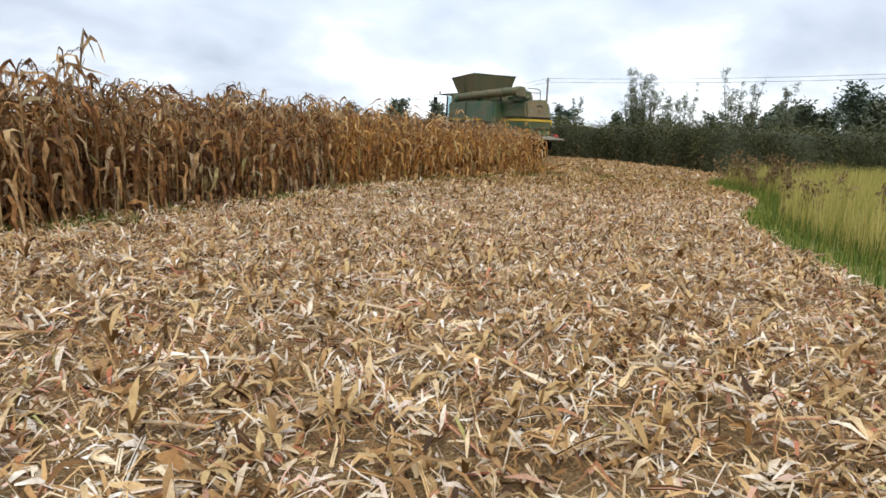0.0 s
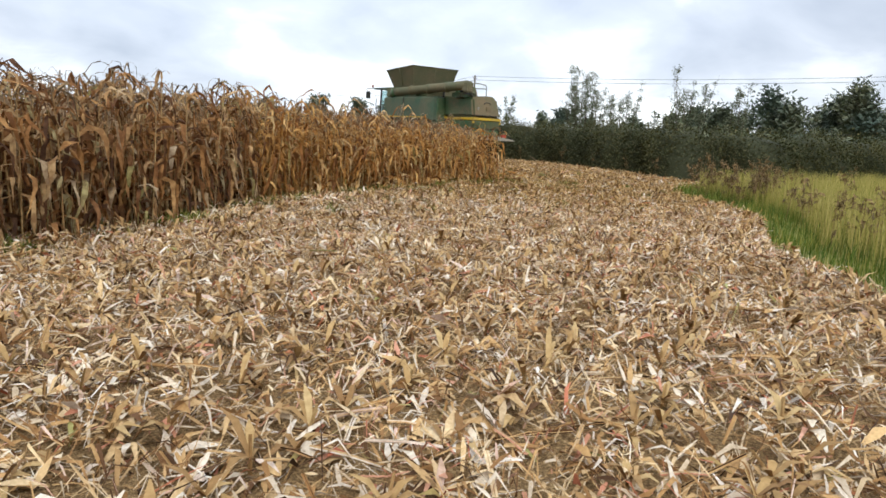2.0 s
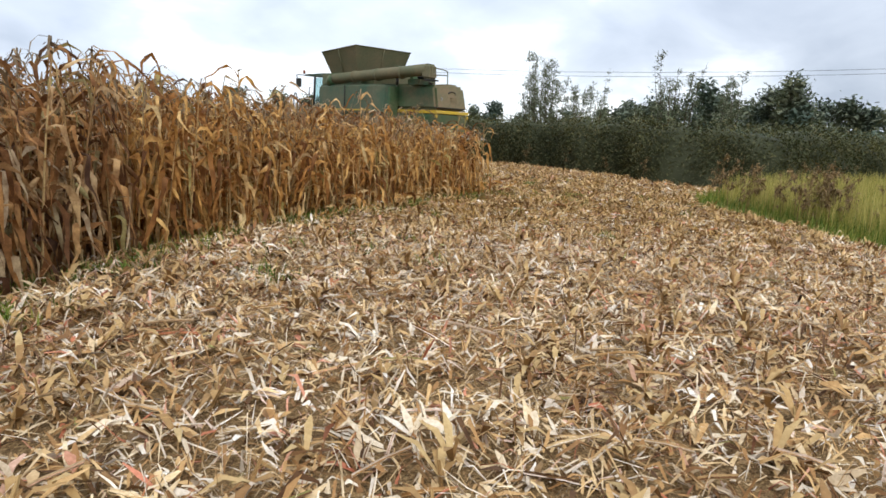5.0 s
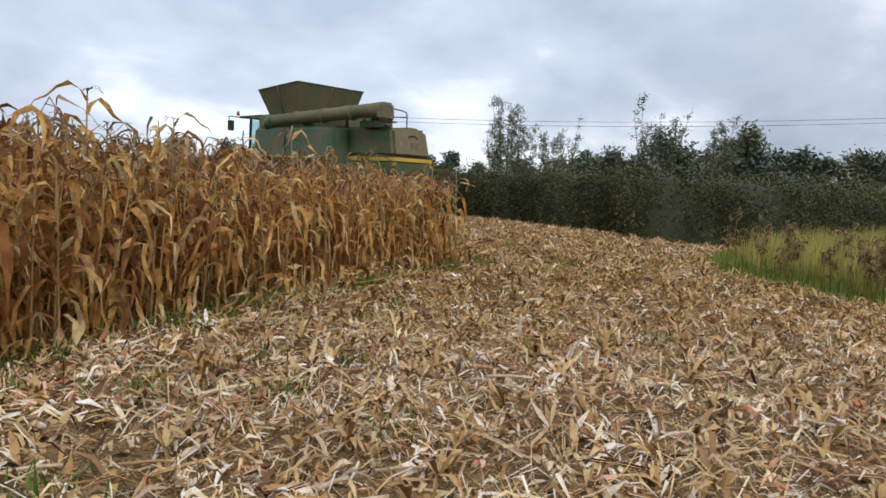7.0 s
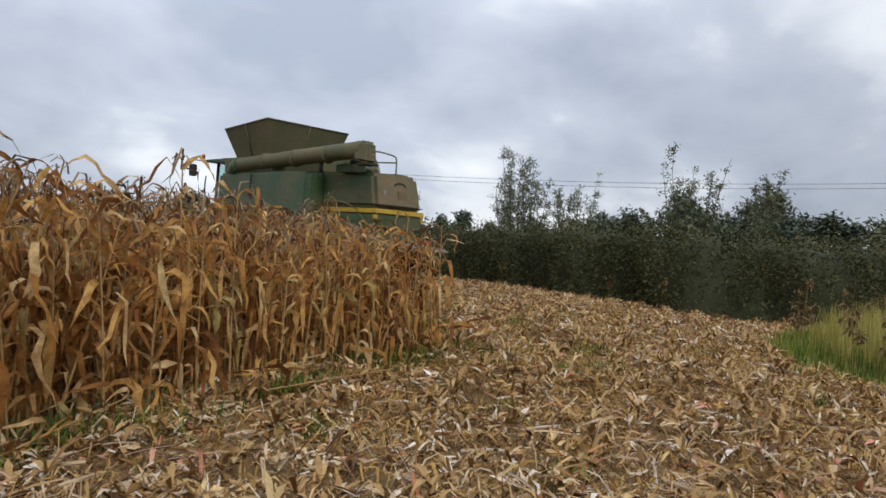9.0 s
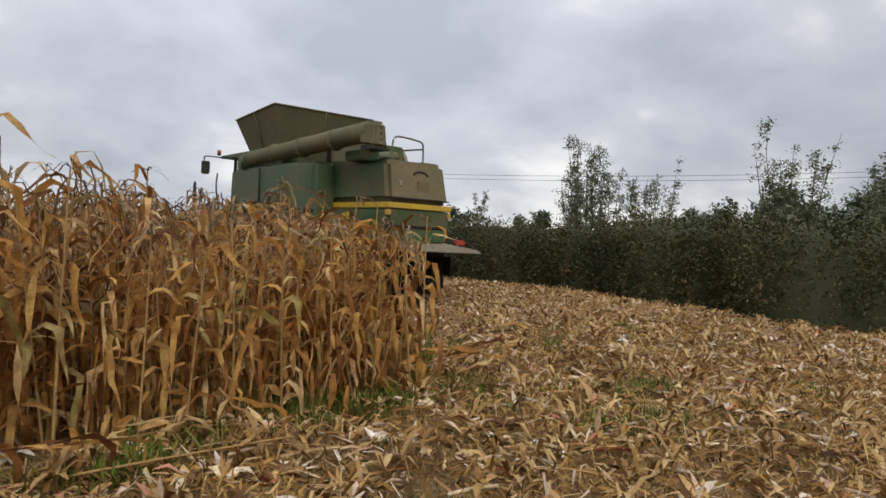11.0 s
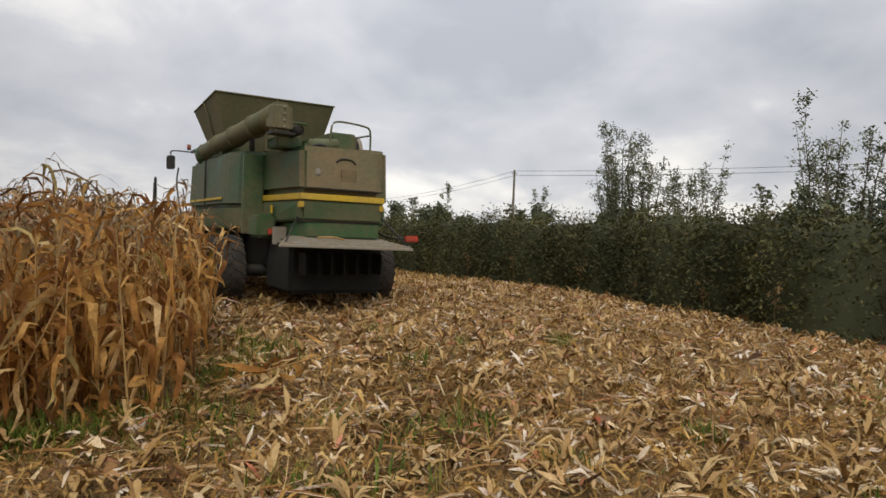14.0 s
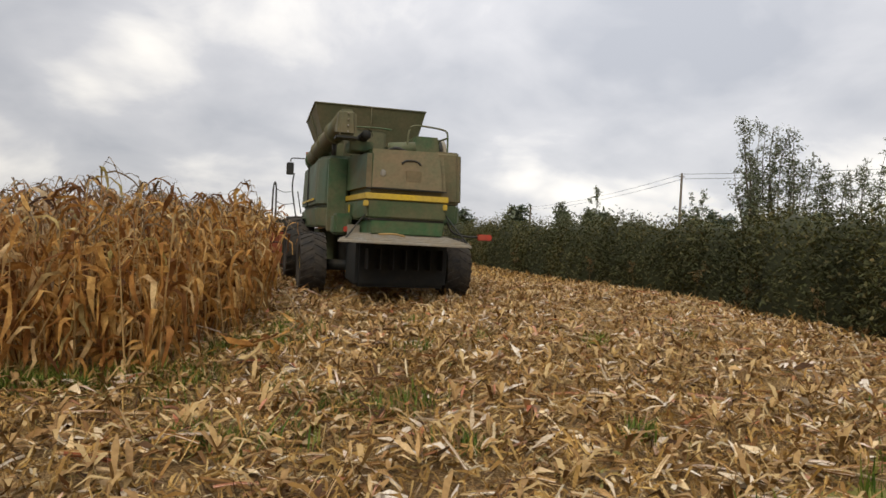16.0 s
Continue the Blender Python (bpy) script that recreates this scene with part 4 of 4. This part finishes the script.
# ---- meadow beside the strip ----
def grass_blades(x, y, h, w, lean):
    n = len(x)
    a = rng.uniform(0, 2 * np.pi, n)
    l = rng.normal(0, lean, n) * h
    d = np.stack([np.cos(a), np.sin(a), np.zeros(n)], -1)
    sd = np.stack([-np.sin(a), np.cos(a), np.zeros(n)], -1)
    b = np.stack([x, y, ground_z(x, y) - 0.02], -1)
    up = np.array([0, 0, 1.0])
    P = np.stack([b, b + d * (l * 0.3)[:, None] + up * (h * 0.55)[:, None], b + d * l[:, None] + up * h[:, None]], 1)
    W = sd[:, None] * (w[:, None] * np.array([0.8, 1.0, 0.15]))[..., None] / 2
    return ribbons(P, W)


MEADOW_EDGE = MEADOW_POLY[:11]
gxp, gyp = rng.uniform(-32, 26, 420000), rng.uniform(-40, -6, 420000)
dm = edge_distance(MEADOW_EDGE, gxp, gyp)
k = inside(MEADOW_POLY, gxp, gyp) & (rng.random(len(gxp)) < np.where(dm < 2.0, 0.9, np.where(dm < 6, 0.4, 0.12)))
gxp, gyp, dm = gxp[k], gyp[k], dm[k]
n = len(gxp)
v, f = grass_blades(gxp, gyp, rng.uniform(0.18, 0.5, n) * (0.6 + 0.4 * smoothstep(0, 1.2, dm)), rng.uniform(0.008, 0.018, n), 0.35)
tagged(mesh_obj("meadow_grass", v, f, GRASS), "long green meadow grass beside the stubble", "grass", kind="stuff")
k = (dm > 0.7) & (rng.random(n) < 0.8)
n2_ = int(k.sum())
v, f = grass_blades(gxp[k], gyp[k], rng.uniform(0.5, 0.95, n2_), rng.uniform(0.007, 0.016, n2_), 0.2)
tagged(mesh_obj("grass_heads", v, f, GRASS_HEAD), "ripe yellow seed heads over the meadow grass", "grass", kind="stuff")

# green weeds and grass tufts at the foot of the maize and in the stubble
tx, ty = [], []
for _ in range(55):
    e = CORN_EDGE[1:8]
    xx = rng.uniform(-21, -3)
    yy = np.interp(xx, [p[0] for p in e], [p[1] for p in e]) - rng.uniform(-0.3, 0.5)
    c = int(rng.integers(40, 110))
    tx.append(xx + rng.normal(0, 0.2, c)), ty.append(yy + rng.normal(0, 0.14, c))
for _ in range(20):
    xx = rng.uniform(-9.5, -2.0)
    yy = np.interp(xx, [-9.5, -6, -3.5, -2.0], [-5.9, -4.9, -4.7, -2.8]) - rng.uniform(-0.2, 0.45)
    c = int(rng.integers(50, 130))
    tx.append(xx + rng.normal(0, 0.22, c)), ty.append(yy + rng.normal(0, 0.16, c))
for _ in range(46):
    xx, yy = rng.uniform(-12, 5), rng.uniform(-10.5, -2)
    if in_corn(np.array([xx]), np.array([yy]))[0]:
        continue
    c = int(rng.integers(20, 70))
    tx.append(xx + rng.normal(0, 0.1, c)), ty.append(yy + rng.normal(0, 0.1, c))
for _ in range(14):
    xx, yy = rng.normal(-2.4, 0.8), rng.normal(-5.6, 0.6)
    c = int(rng.integers(25, 80))
    tx.append(xx + rng.normal(0, 0.14, c)), ty.append(yy + rng.normal(0, 0.14, c))
tx, ty = np.concatenate(tx), np.concatenate(ty)
n = len(tx)
v, f = grass_blades(tx, ty, rng.uniform(0.06, 0.22, n), rng.uniform(0.008, 0.02, n), 0.8)
tagged(mesh_obj("weed_tufts", v, f, GRASS), "green weeds at the foot of the maize", "weeds", kind="stuff")


# ---- dry weeds standing in the meadow edge ----
def dry_weed(seed):
    r = np.random.default_rng(seed)
    root = empty("dry_weed", 0, 0, 0)
    h = r.uniform(0.85, 1.25)
    t = np.linspace(0, 1, 6)
    b = r.normal(0, 0.08, 2)
    S = np.stack([b[0] * t ** 2, b[1] * t ** 2, h * t], -1)
    v, f = tube(S, np.linspace(0.008, 0.003, 6), 5)
    mesh_obj("stem", v, f, WEED, root)
    V, F, o = [], [], 0
    for i in range(7):
        z = h * r.uniform(0.3, 0.95)
        a = r.uniform(0, 6.28)
        ln = r.uniform(0.12, 0.3)
        p = np.array([b[0] * (z / h) ** 2, b[1] * (z / h) ** 2, z])
        q = p + np.array([np.cos(a) * ln * 0.7, np.sin(a) * ln * 0.7, ln * 0.6])
        vv, ff = tube(np.array([p, (p + q) / 2 + np.array([0, 0, -0.02]), q]), np.array([0.004, 0.003, 0.002]), 4)
        mesh_obj("branch", vv, ff, WEED, root)
        for _ in range(13):
            c = p + (q - p) * r.uniform(0.35, 1.05) + r.normal(0, 0.02, 3)
            az, el = r.uniform(0, 6.28), r.uniform(-1.3, 0.6)
            l2, w2 = r.uniform(0.05, 0.12), r.uniform(0.015, 0.035)
            d = np.array([np.cos(az) * np.cos(el), np.sin(az) * np.cos(el), np.sin(el)])
            sd = np.array([-np.sin(az), np.cos(az), r.normal(0, 0.5)]) * w2 / 2
            vv, ff = ribbons(np.stack([c, c + d * l2 * 0.5, c + d * l2 + np.array([0, 0, -0.02])])[None], np.stack([sd * 0.5, sd, sd * 0.2])[None])
            V.append(vv), F.append(ff + o)
            o += len(vv)
    mesh_obj("withered_leaves", np.concatenate(V), np.concatenate(F), WEED, root)
    return tagged(root, "withered brown weed standing in the meadow edge", "weed", "dry weeds along the strip")


# ---- hedge ----
HEDGE_LINE = [(10.2, 60.0), (9.9, 30.0), (10.2, 14.0), (10.4, 4.0), (9.5, -1.5), (9.0, -4.2), (10.6, -6.0), (16.0, -6.9), (30.0, -11.5), (60, -21)]
HL = np.array(HEDGE_LINE)
seg = np.concatenate([[0], np.cumsum(np.hypot(*np.diff(HL, axis=0).T))])


def along(s):
    x, y = np.interp(s, seg, HL[:, 0]), np.interp(s, seg, HL[:, 1])
    x2, y2 = np.interp(s + 0.5, seg, HL[:, 0]), np.interp(s + 0.5, seg, HL[:, 1])
    t = np.stack([x2 - x, y2 - y], -1)
    t /= np.maximum(np.linalg.norm(t, axis=1), 1e-6)[:, None]
    return np.stack([x, y], -1), t


def hedge_radius(s, a):
    """Outline of the hedge's section: wide foot, ragged top, uneven along its length."""
    lump = 0.2 * np.sin(s * 1.7 + 2 * a) + 0.13 * np.sin(s * 0.63 + 1.3) + 0.1 * np.sin(s * 3.9 + a * 3) + 0.1 * np.sin(s * 7.3 - a * 4)
    return 1.0 + lump


def hedge_point(s, a, scale=1.0):
    c, t = along(s)
    nrm = np.stack([-t[:, 1], t[:, 0]], -1)
    r = hedge_radius(s, a) * scale
    w, h = 1.25 * r * np.cos(a), 2.28 * np.maximum(np.sin(a), 0) ** 0.8 * (0.9 + 0.1 * r) * np.where(np.sin(a) > 0.5, 0.85 + 0.15 * r * scale, 1)
    p = c - nrm * w[:, None]
    return np.stack([p[:, 0], p[:, 1], h + ground_z(p[:, 0], p[:, 1])], -1)


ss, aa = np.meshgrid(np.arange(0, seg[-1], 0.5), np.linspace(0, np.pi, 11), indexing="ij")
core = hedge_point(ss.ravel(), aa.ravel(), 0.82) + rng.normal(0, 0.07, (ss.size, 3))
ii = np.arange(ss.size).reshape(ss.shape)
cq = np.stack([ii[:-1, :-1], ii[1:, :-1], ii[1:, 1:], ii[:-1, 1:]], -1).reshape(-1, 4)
# dark sheet behind the leaves, coloured as the shade inside the hedge
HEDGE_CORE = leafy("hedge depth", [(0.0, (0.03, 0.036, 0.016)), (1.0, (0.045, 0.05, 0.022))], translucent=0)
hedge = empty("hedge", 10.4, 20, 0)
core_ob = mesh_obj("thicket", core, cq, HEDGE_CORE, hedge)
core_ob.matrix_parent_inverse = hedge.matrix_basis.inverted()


def leaf_cloud(c, size, simple=False):
    """Small folded leaves round the points c."""
    n = len(c)
    az, el = rng.uniform(0, 2 * np.pi, n), rng.uniform(-0.9, 0.9, n)
    d = np.stack([np.cos(az) * np.cos(el), np.sin(az) * np.cos(el), np.sin(el)], -1)
    sd = np.stack([-np.sin(az), np.cos(az), rng.normal(0, 0.6, n)], -1)
    sd /= np.linalg.norm(sd, axis=1)[:, None]
    L = size * rng.uniform(0.6, 1.4, n)
    if simple:
        return ribbons(np.stack([c, c + d * L[:, None]], 1), sd[:, None] * (L[:, None] * np.array([0.26, 0.16]))[..., None])
    P = np.stack([c, c + d * (L * 0.5)[:, None] + np.array([0, 0, 0.12]) * L[:, None], c + d * L[:, None]], 1)
    W = sd[:, None] * (L[:, None] * np.array([0.08, 0.28, 0.03]))[..., None]
    return ribbons(P, W)


s = rng.uniform(0, seg[-1], 215000)
dens = np.interp(s, [0, 25, 38, 84, 96, seg[-1]], [0.2, 0.4, 1, 1, 0.4, 0.2])
s = s[rng.random(len(s)) < dens]
a = np.arcsin(rng.uniform(0.0, 1.0, len(s)))
a = np.where(rng.random(len(s)) < 0.3, np.pi - a, a)
c = hedge_point(s, a, 1.0)
c += rng.normal(0, 0.13, c.shape) + np.array([0, 0, 1]) * np.abs(rng.normal(0, 0.1, len(s)))[:, None]
v, f = leaf_cloud(c, 0.08, True)
lv = mesh_obj("hedge_leaves", v, f, HEDGE, hedge)
lv.matrix_parent_inverse = hedge.matrix_basis.inverted()
tagged(hedge, "dense dark green bramble hedge along the field", "hedge")


weeds = [dry_weed(40 + i) for i in range(6)]
wspots = []
for _ in range(30):
    x = rng.uniform(-7.5, 5)
    y = np.interp(x, [p[0] for p in MEADOW_EDGE], [p[1] for p in MEADOW_EDGE]) - 0.5 - abs(rng.normal(0.6, 1.0))
    wspots.append((x, y))
for _ in range(24):
    wspots.append((rng.normal(0.7, 0.6), rng.normal(-10.9, 0.6)))
for _ in range(14):
    q_, t_ = along(rng.uniform(32, 74, 1))
    o_ = 1.3 + abs(rng.normal(0, 0.25))
    wspots.append((float(q_[0, 0] + t_[0, 1] * o_), float(q_[0, 1] - t_[0, 0] * o_)))
for i, (x, y) in enumerate(wspots):
    m = pose(x, y, float(ground_z(x, y)) - 0.02, rng.normal(0, 5), rng.normal(0, 5), rng.uniform(0, 360))
    if i < len(weeds):
        weeds[i].matrix_basis = m
    else:
        w = copy_thing(weeds[i % len(weeds)], m)
        s = rng.uniform(0.75, 1.2)
        w.scale = (s, s, s)


# ---- saplings and trees ----
def tree(name, x, y, h, spread, stems, leaves, leaf, mat, seed, label, category, slender=True, group=""):
    r = np.random.default_rng(seed)
    root = empty(name, x, y, float(ground_z(x, y)) if abs(x) < 100 else 0)
    V, F, o = [], [], 0
    tips = []
    for i in range(stems):
        a = r.uniform(0, 6.28)
        top = np.array([np.cos(a) * spread * r.uniform(0.1, 0.8), np.sin(a) * spread * r.uniform(0.1, 0.8), h * r.uniform(0.55 if slender else 0.72, 1.0)])
        t = np.linspace(0, 1, 7)
        out_ = t ** 0.45 if slender else t ** 1.4
        S = np.stack([top[0] * out_, top[1] * out_, top[2] * t], -1) + np.cumsum(r.normal(0, 0.012 * h, (7, 3)), 0) * np.array([1, 1, 0]) * t[:, None]
        vv, ff = tube(S, np.linspace(0.018 * h, 0.003 * h, 7) / (3.2 if slender else 1.6), 6)
        V.append(vv), F.append(ff + o)
        o += len(vv)
        nb = int(26 if slender else 13)
        for j in range(nb):
            u = r.uniform(0.16 if slender else 0.3, 1.0)
            p = np.array([np.interp(u, t, S[:, q]) for q in range(3)])
            aa_, up_ = r.uniform(0, 6.28), r.uniform(0.0, 0.8) if slender else r.uniform(-0.1, 0.9)
            ln = (spread * 0.2 * (1.15 - u) if slender else spread * (1.15 - u)) * r.uniform(0.5, 1.1) + (0.03 if slender else 0.05) * h
            q = p + np.array([np.cos(aa_) * np.cos(up_), np.sin(aa_) * np.cos(up_), np.sin(up_)]) * ln
            vv, ff = tube(np.array([p, (p + q) / 2 + np.array([0, 0, -0.06 * ln]), q]), np.array([0.004, 0.003, 0.0015]) * h * (0.45 if slender else 1), 4)
            V.append(vv), F.append(ff + o)
            o += len(vv)
            tips.append((p, q))
    mesh_obj("trunk", np.concatenate(V), np.concatenate(F), BARK, root, smooth=True)
    tips = np.array(tips)
    pick = r.integers(0, len(tips), leaves)
    u = r.uniform(0.15, 1.1, leaves)
    c = tips[pick, 0] * (1 - u[:, None]) + tips[pick, 1] * u[:, None] + r.normal(0, (0.018 if slender else 0.06) * h, (leaves, 3)) * (0.7 if slender else 1)
    c[:, 2] = np.maximum(c[:, 2], 0.12 * h)
    v, f = leaf_cloud(c, leaf, not slender)
    mesh_obj("crown", v, f, mat, root)
    return tagged(root, label, category, group)


SAPL = "slender leafy sapling rising behind the hedge"
BUSHY, NARROW = "bushy multi-stemmed tree with upright leafy shoots over the hedge", "tall narrow tree rising over the hedge"
tree("sapling", 14.0, 6.2, 5.9, 2.2, 26, 17000, 0.085, TREE_LEAF, 1, BUSHY, "tree")
tree("sapling", 14.9, 4.4, 5.0, 1.6, 14, 8000, 0.085, TREE_LEAF, 8, BUSHY, "tree")
tree("sapling", 11.2, -2.3, 5.2, 1.3, 14, 8500, 0.08, TREE_LEAF, 2, NARROW, "tree")
tree("sapling", 12.2, -4.0, 4.6, 1.3, 11, 6000, 0.08, TREE_LEAF, 3, NARROW, "tree")
tree("sapling", 18.6, 26.4, 5.4, 0.8, 5, 2200, 0.15, TREE_LEAF, 4, SAPL, "tree")
tree("sapling", 17.0, 27.6, 4.6, 0.8, 4, 1600, 0.15, TREE_LEAF, 5, SAPL, "tree")
tree("sapling", 24.5, 23.6, 5.4, 0.8, 5, 2000, 0.15, TREE_LEAF, 6, SAPL, "tree")
for i in range(16):
    u = rng.uniform(28, 74)
    p, _ = along(np.array([u]))
    tree("hedge_shoot", float(p[0, 0]) + rng.uniform(-0.3, 1.2), float(p[0, 1]), rng.uniform(2.7, 3.5), 0.35, 2, 260, 0.13, TREE_LEAF, 20 + i, "young shoot standing up out of the hedge", "shoot", group="shoots in the hedge")

# woods in the distance
for i in range(26):
    x, y, h = 74 + rng.uniform(-6, 14), -14 + 2.3 * i + rng.normal(0, 1), rng.uniform(7.0, 9.6)
    if y > 32:
        h *= 0.7
    tree("tree", x, y, h, h * 0.42, 3, 2200, 0.5, HAZED_LEAF, 60 + i, "broad dark green tree in the far wood", "tree", False, "trees of the far wood")
for i in range(26):
    u = i / 25
    x, y = 95 - 60 * u + rng.normal(0, 3), 22 + 75 * u + rng.normal(0, 3)
    tree("tree", x, y, rng.uniform(4.5, 7.5), 2.6, 2, 900, 0.55, HAZED_LEAF, 90 + i, "dark green tree in the far treeline", "tree", False, "trees of the far treeline")
fx, fy = rng.uniform(55, 100, 9000), rng.uniform(-50, 60, 9000)
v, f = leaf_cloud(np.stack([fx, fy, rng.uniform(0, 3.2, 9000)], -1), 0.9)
tagged(mesh_obj("far_scrub", v, f, HAZED_LEAF), "dark scrub below the far trees", "scrub", kind="stuff")

# ---- power line ----
WOOD, wn, wb = material("weathered pole wood", 0.9)
nn = noise_node(wn, 6, 5)
rr_ = ramp_node(wn, [(0.3, (0.10, 0.08, 0.065)), (0.7, (0.2, 0.17, 0.14))])
wn.links.new(nn.outputs[0], rr_.inputs[0])
wn.links.new(rr_.outputs[0], wb.inputs["Base Color"])
WIRE, _, wb = material("black cable", 0.6)
wb.inputs["Base Color"].default_value = (0.02, 0.02, 0.022, 1)
POLES = [(46, 98, 7.4), (39.6, 46.3, 9.0), (72, -10.5, 11.0)]
for x, y, h in POLES:
    p = empty("utility_pole", x, y, 0)
    v, f = tube(np.array([[0, 0, -0.2], [0, 0, h * 0.5], [0, 0, h]]), np.array([0.17, 0.14, 0.11]) * (1.0 if y < 90 else 1.4), 10)
    mesh_obj("post", v, f, WOOD, p, smooth=True)
    v, f = tube(np.array([[-0.35, 0, h - 0.35], [0.35, 0, h - 0.35]]), np.array([0.05, 0.05]), 6)
    mesh_obj("bracket", v, f, WOOD, p)
    tagged(p, "weathered wooden utility pole behind the hedge", "utility pole", "poles of the power line")
for (xa, ya, ha), (xb, yb, hb), sag in ((POLES[0], POLES[1], 0.6), (POLES[1], POLES[2], 0.75)):
    for dz, dx in ((-0.1, 0.0), (-0.55, 0.2)):
        t = np.linspace(0, 1, 15)
        P = np.stack([xa + (xb - xa) * t + dx, ya + (yb - ya) * t, ha + dz + (hb - ha) * t - sag * 4 * t * (1 - t)], -1)
        v, f = tube(P, np.full(15, 0.02), 5)
        w = mesh_obj("power_cable", v, f, WIRE)
        tagged(w, "black overhead cable between the poles", "cable", "cables of the power line")

# a pale far barn roof seen over the scrub
barn = empty("barn", 84, 40, 0)
hb_ = bmesh.new()
bmesh.ops.create_cube(hb_, size=1)
for q in hb_.verts:
    q.co = (q.co.x * 6, q.co.y * 10, 1.5 + q.co.z * 3)
PALE = painted("pale rendered wall", (0.5, 0.48, 0.44), (0.4, 0.36, 0.3), 0.2)
part("wall", hb_, PALE, barn)
hb_ = bmesh.new()
pts = [(-3.4, -5.4, 3.0), (3.4, -5.4, 3.0), (0, -5.4, 4.6), (-3.4, 5.4, 3.0), (3.4, 5.4, 3.0), (0, 5.4, 4.6)]
bv = [hb_.verts.new(q) for q in pts]
for q in ((0, 1, 2), (5, 4, 3), (0, 2, 5, 3), (2, 1, 4, 5), (1, 0, 3, 4)):
    hb_.faces.new([bv[k] for k in q])
part("roof", hb_, painted("pale grey roof sheet", (0.4, 0.4, 0.4), (0.3, 0.28, 0.26), 0.2), barn)
tagged(barn, "small pale barn far beyond the hedge", "barn")
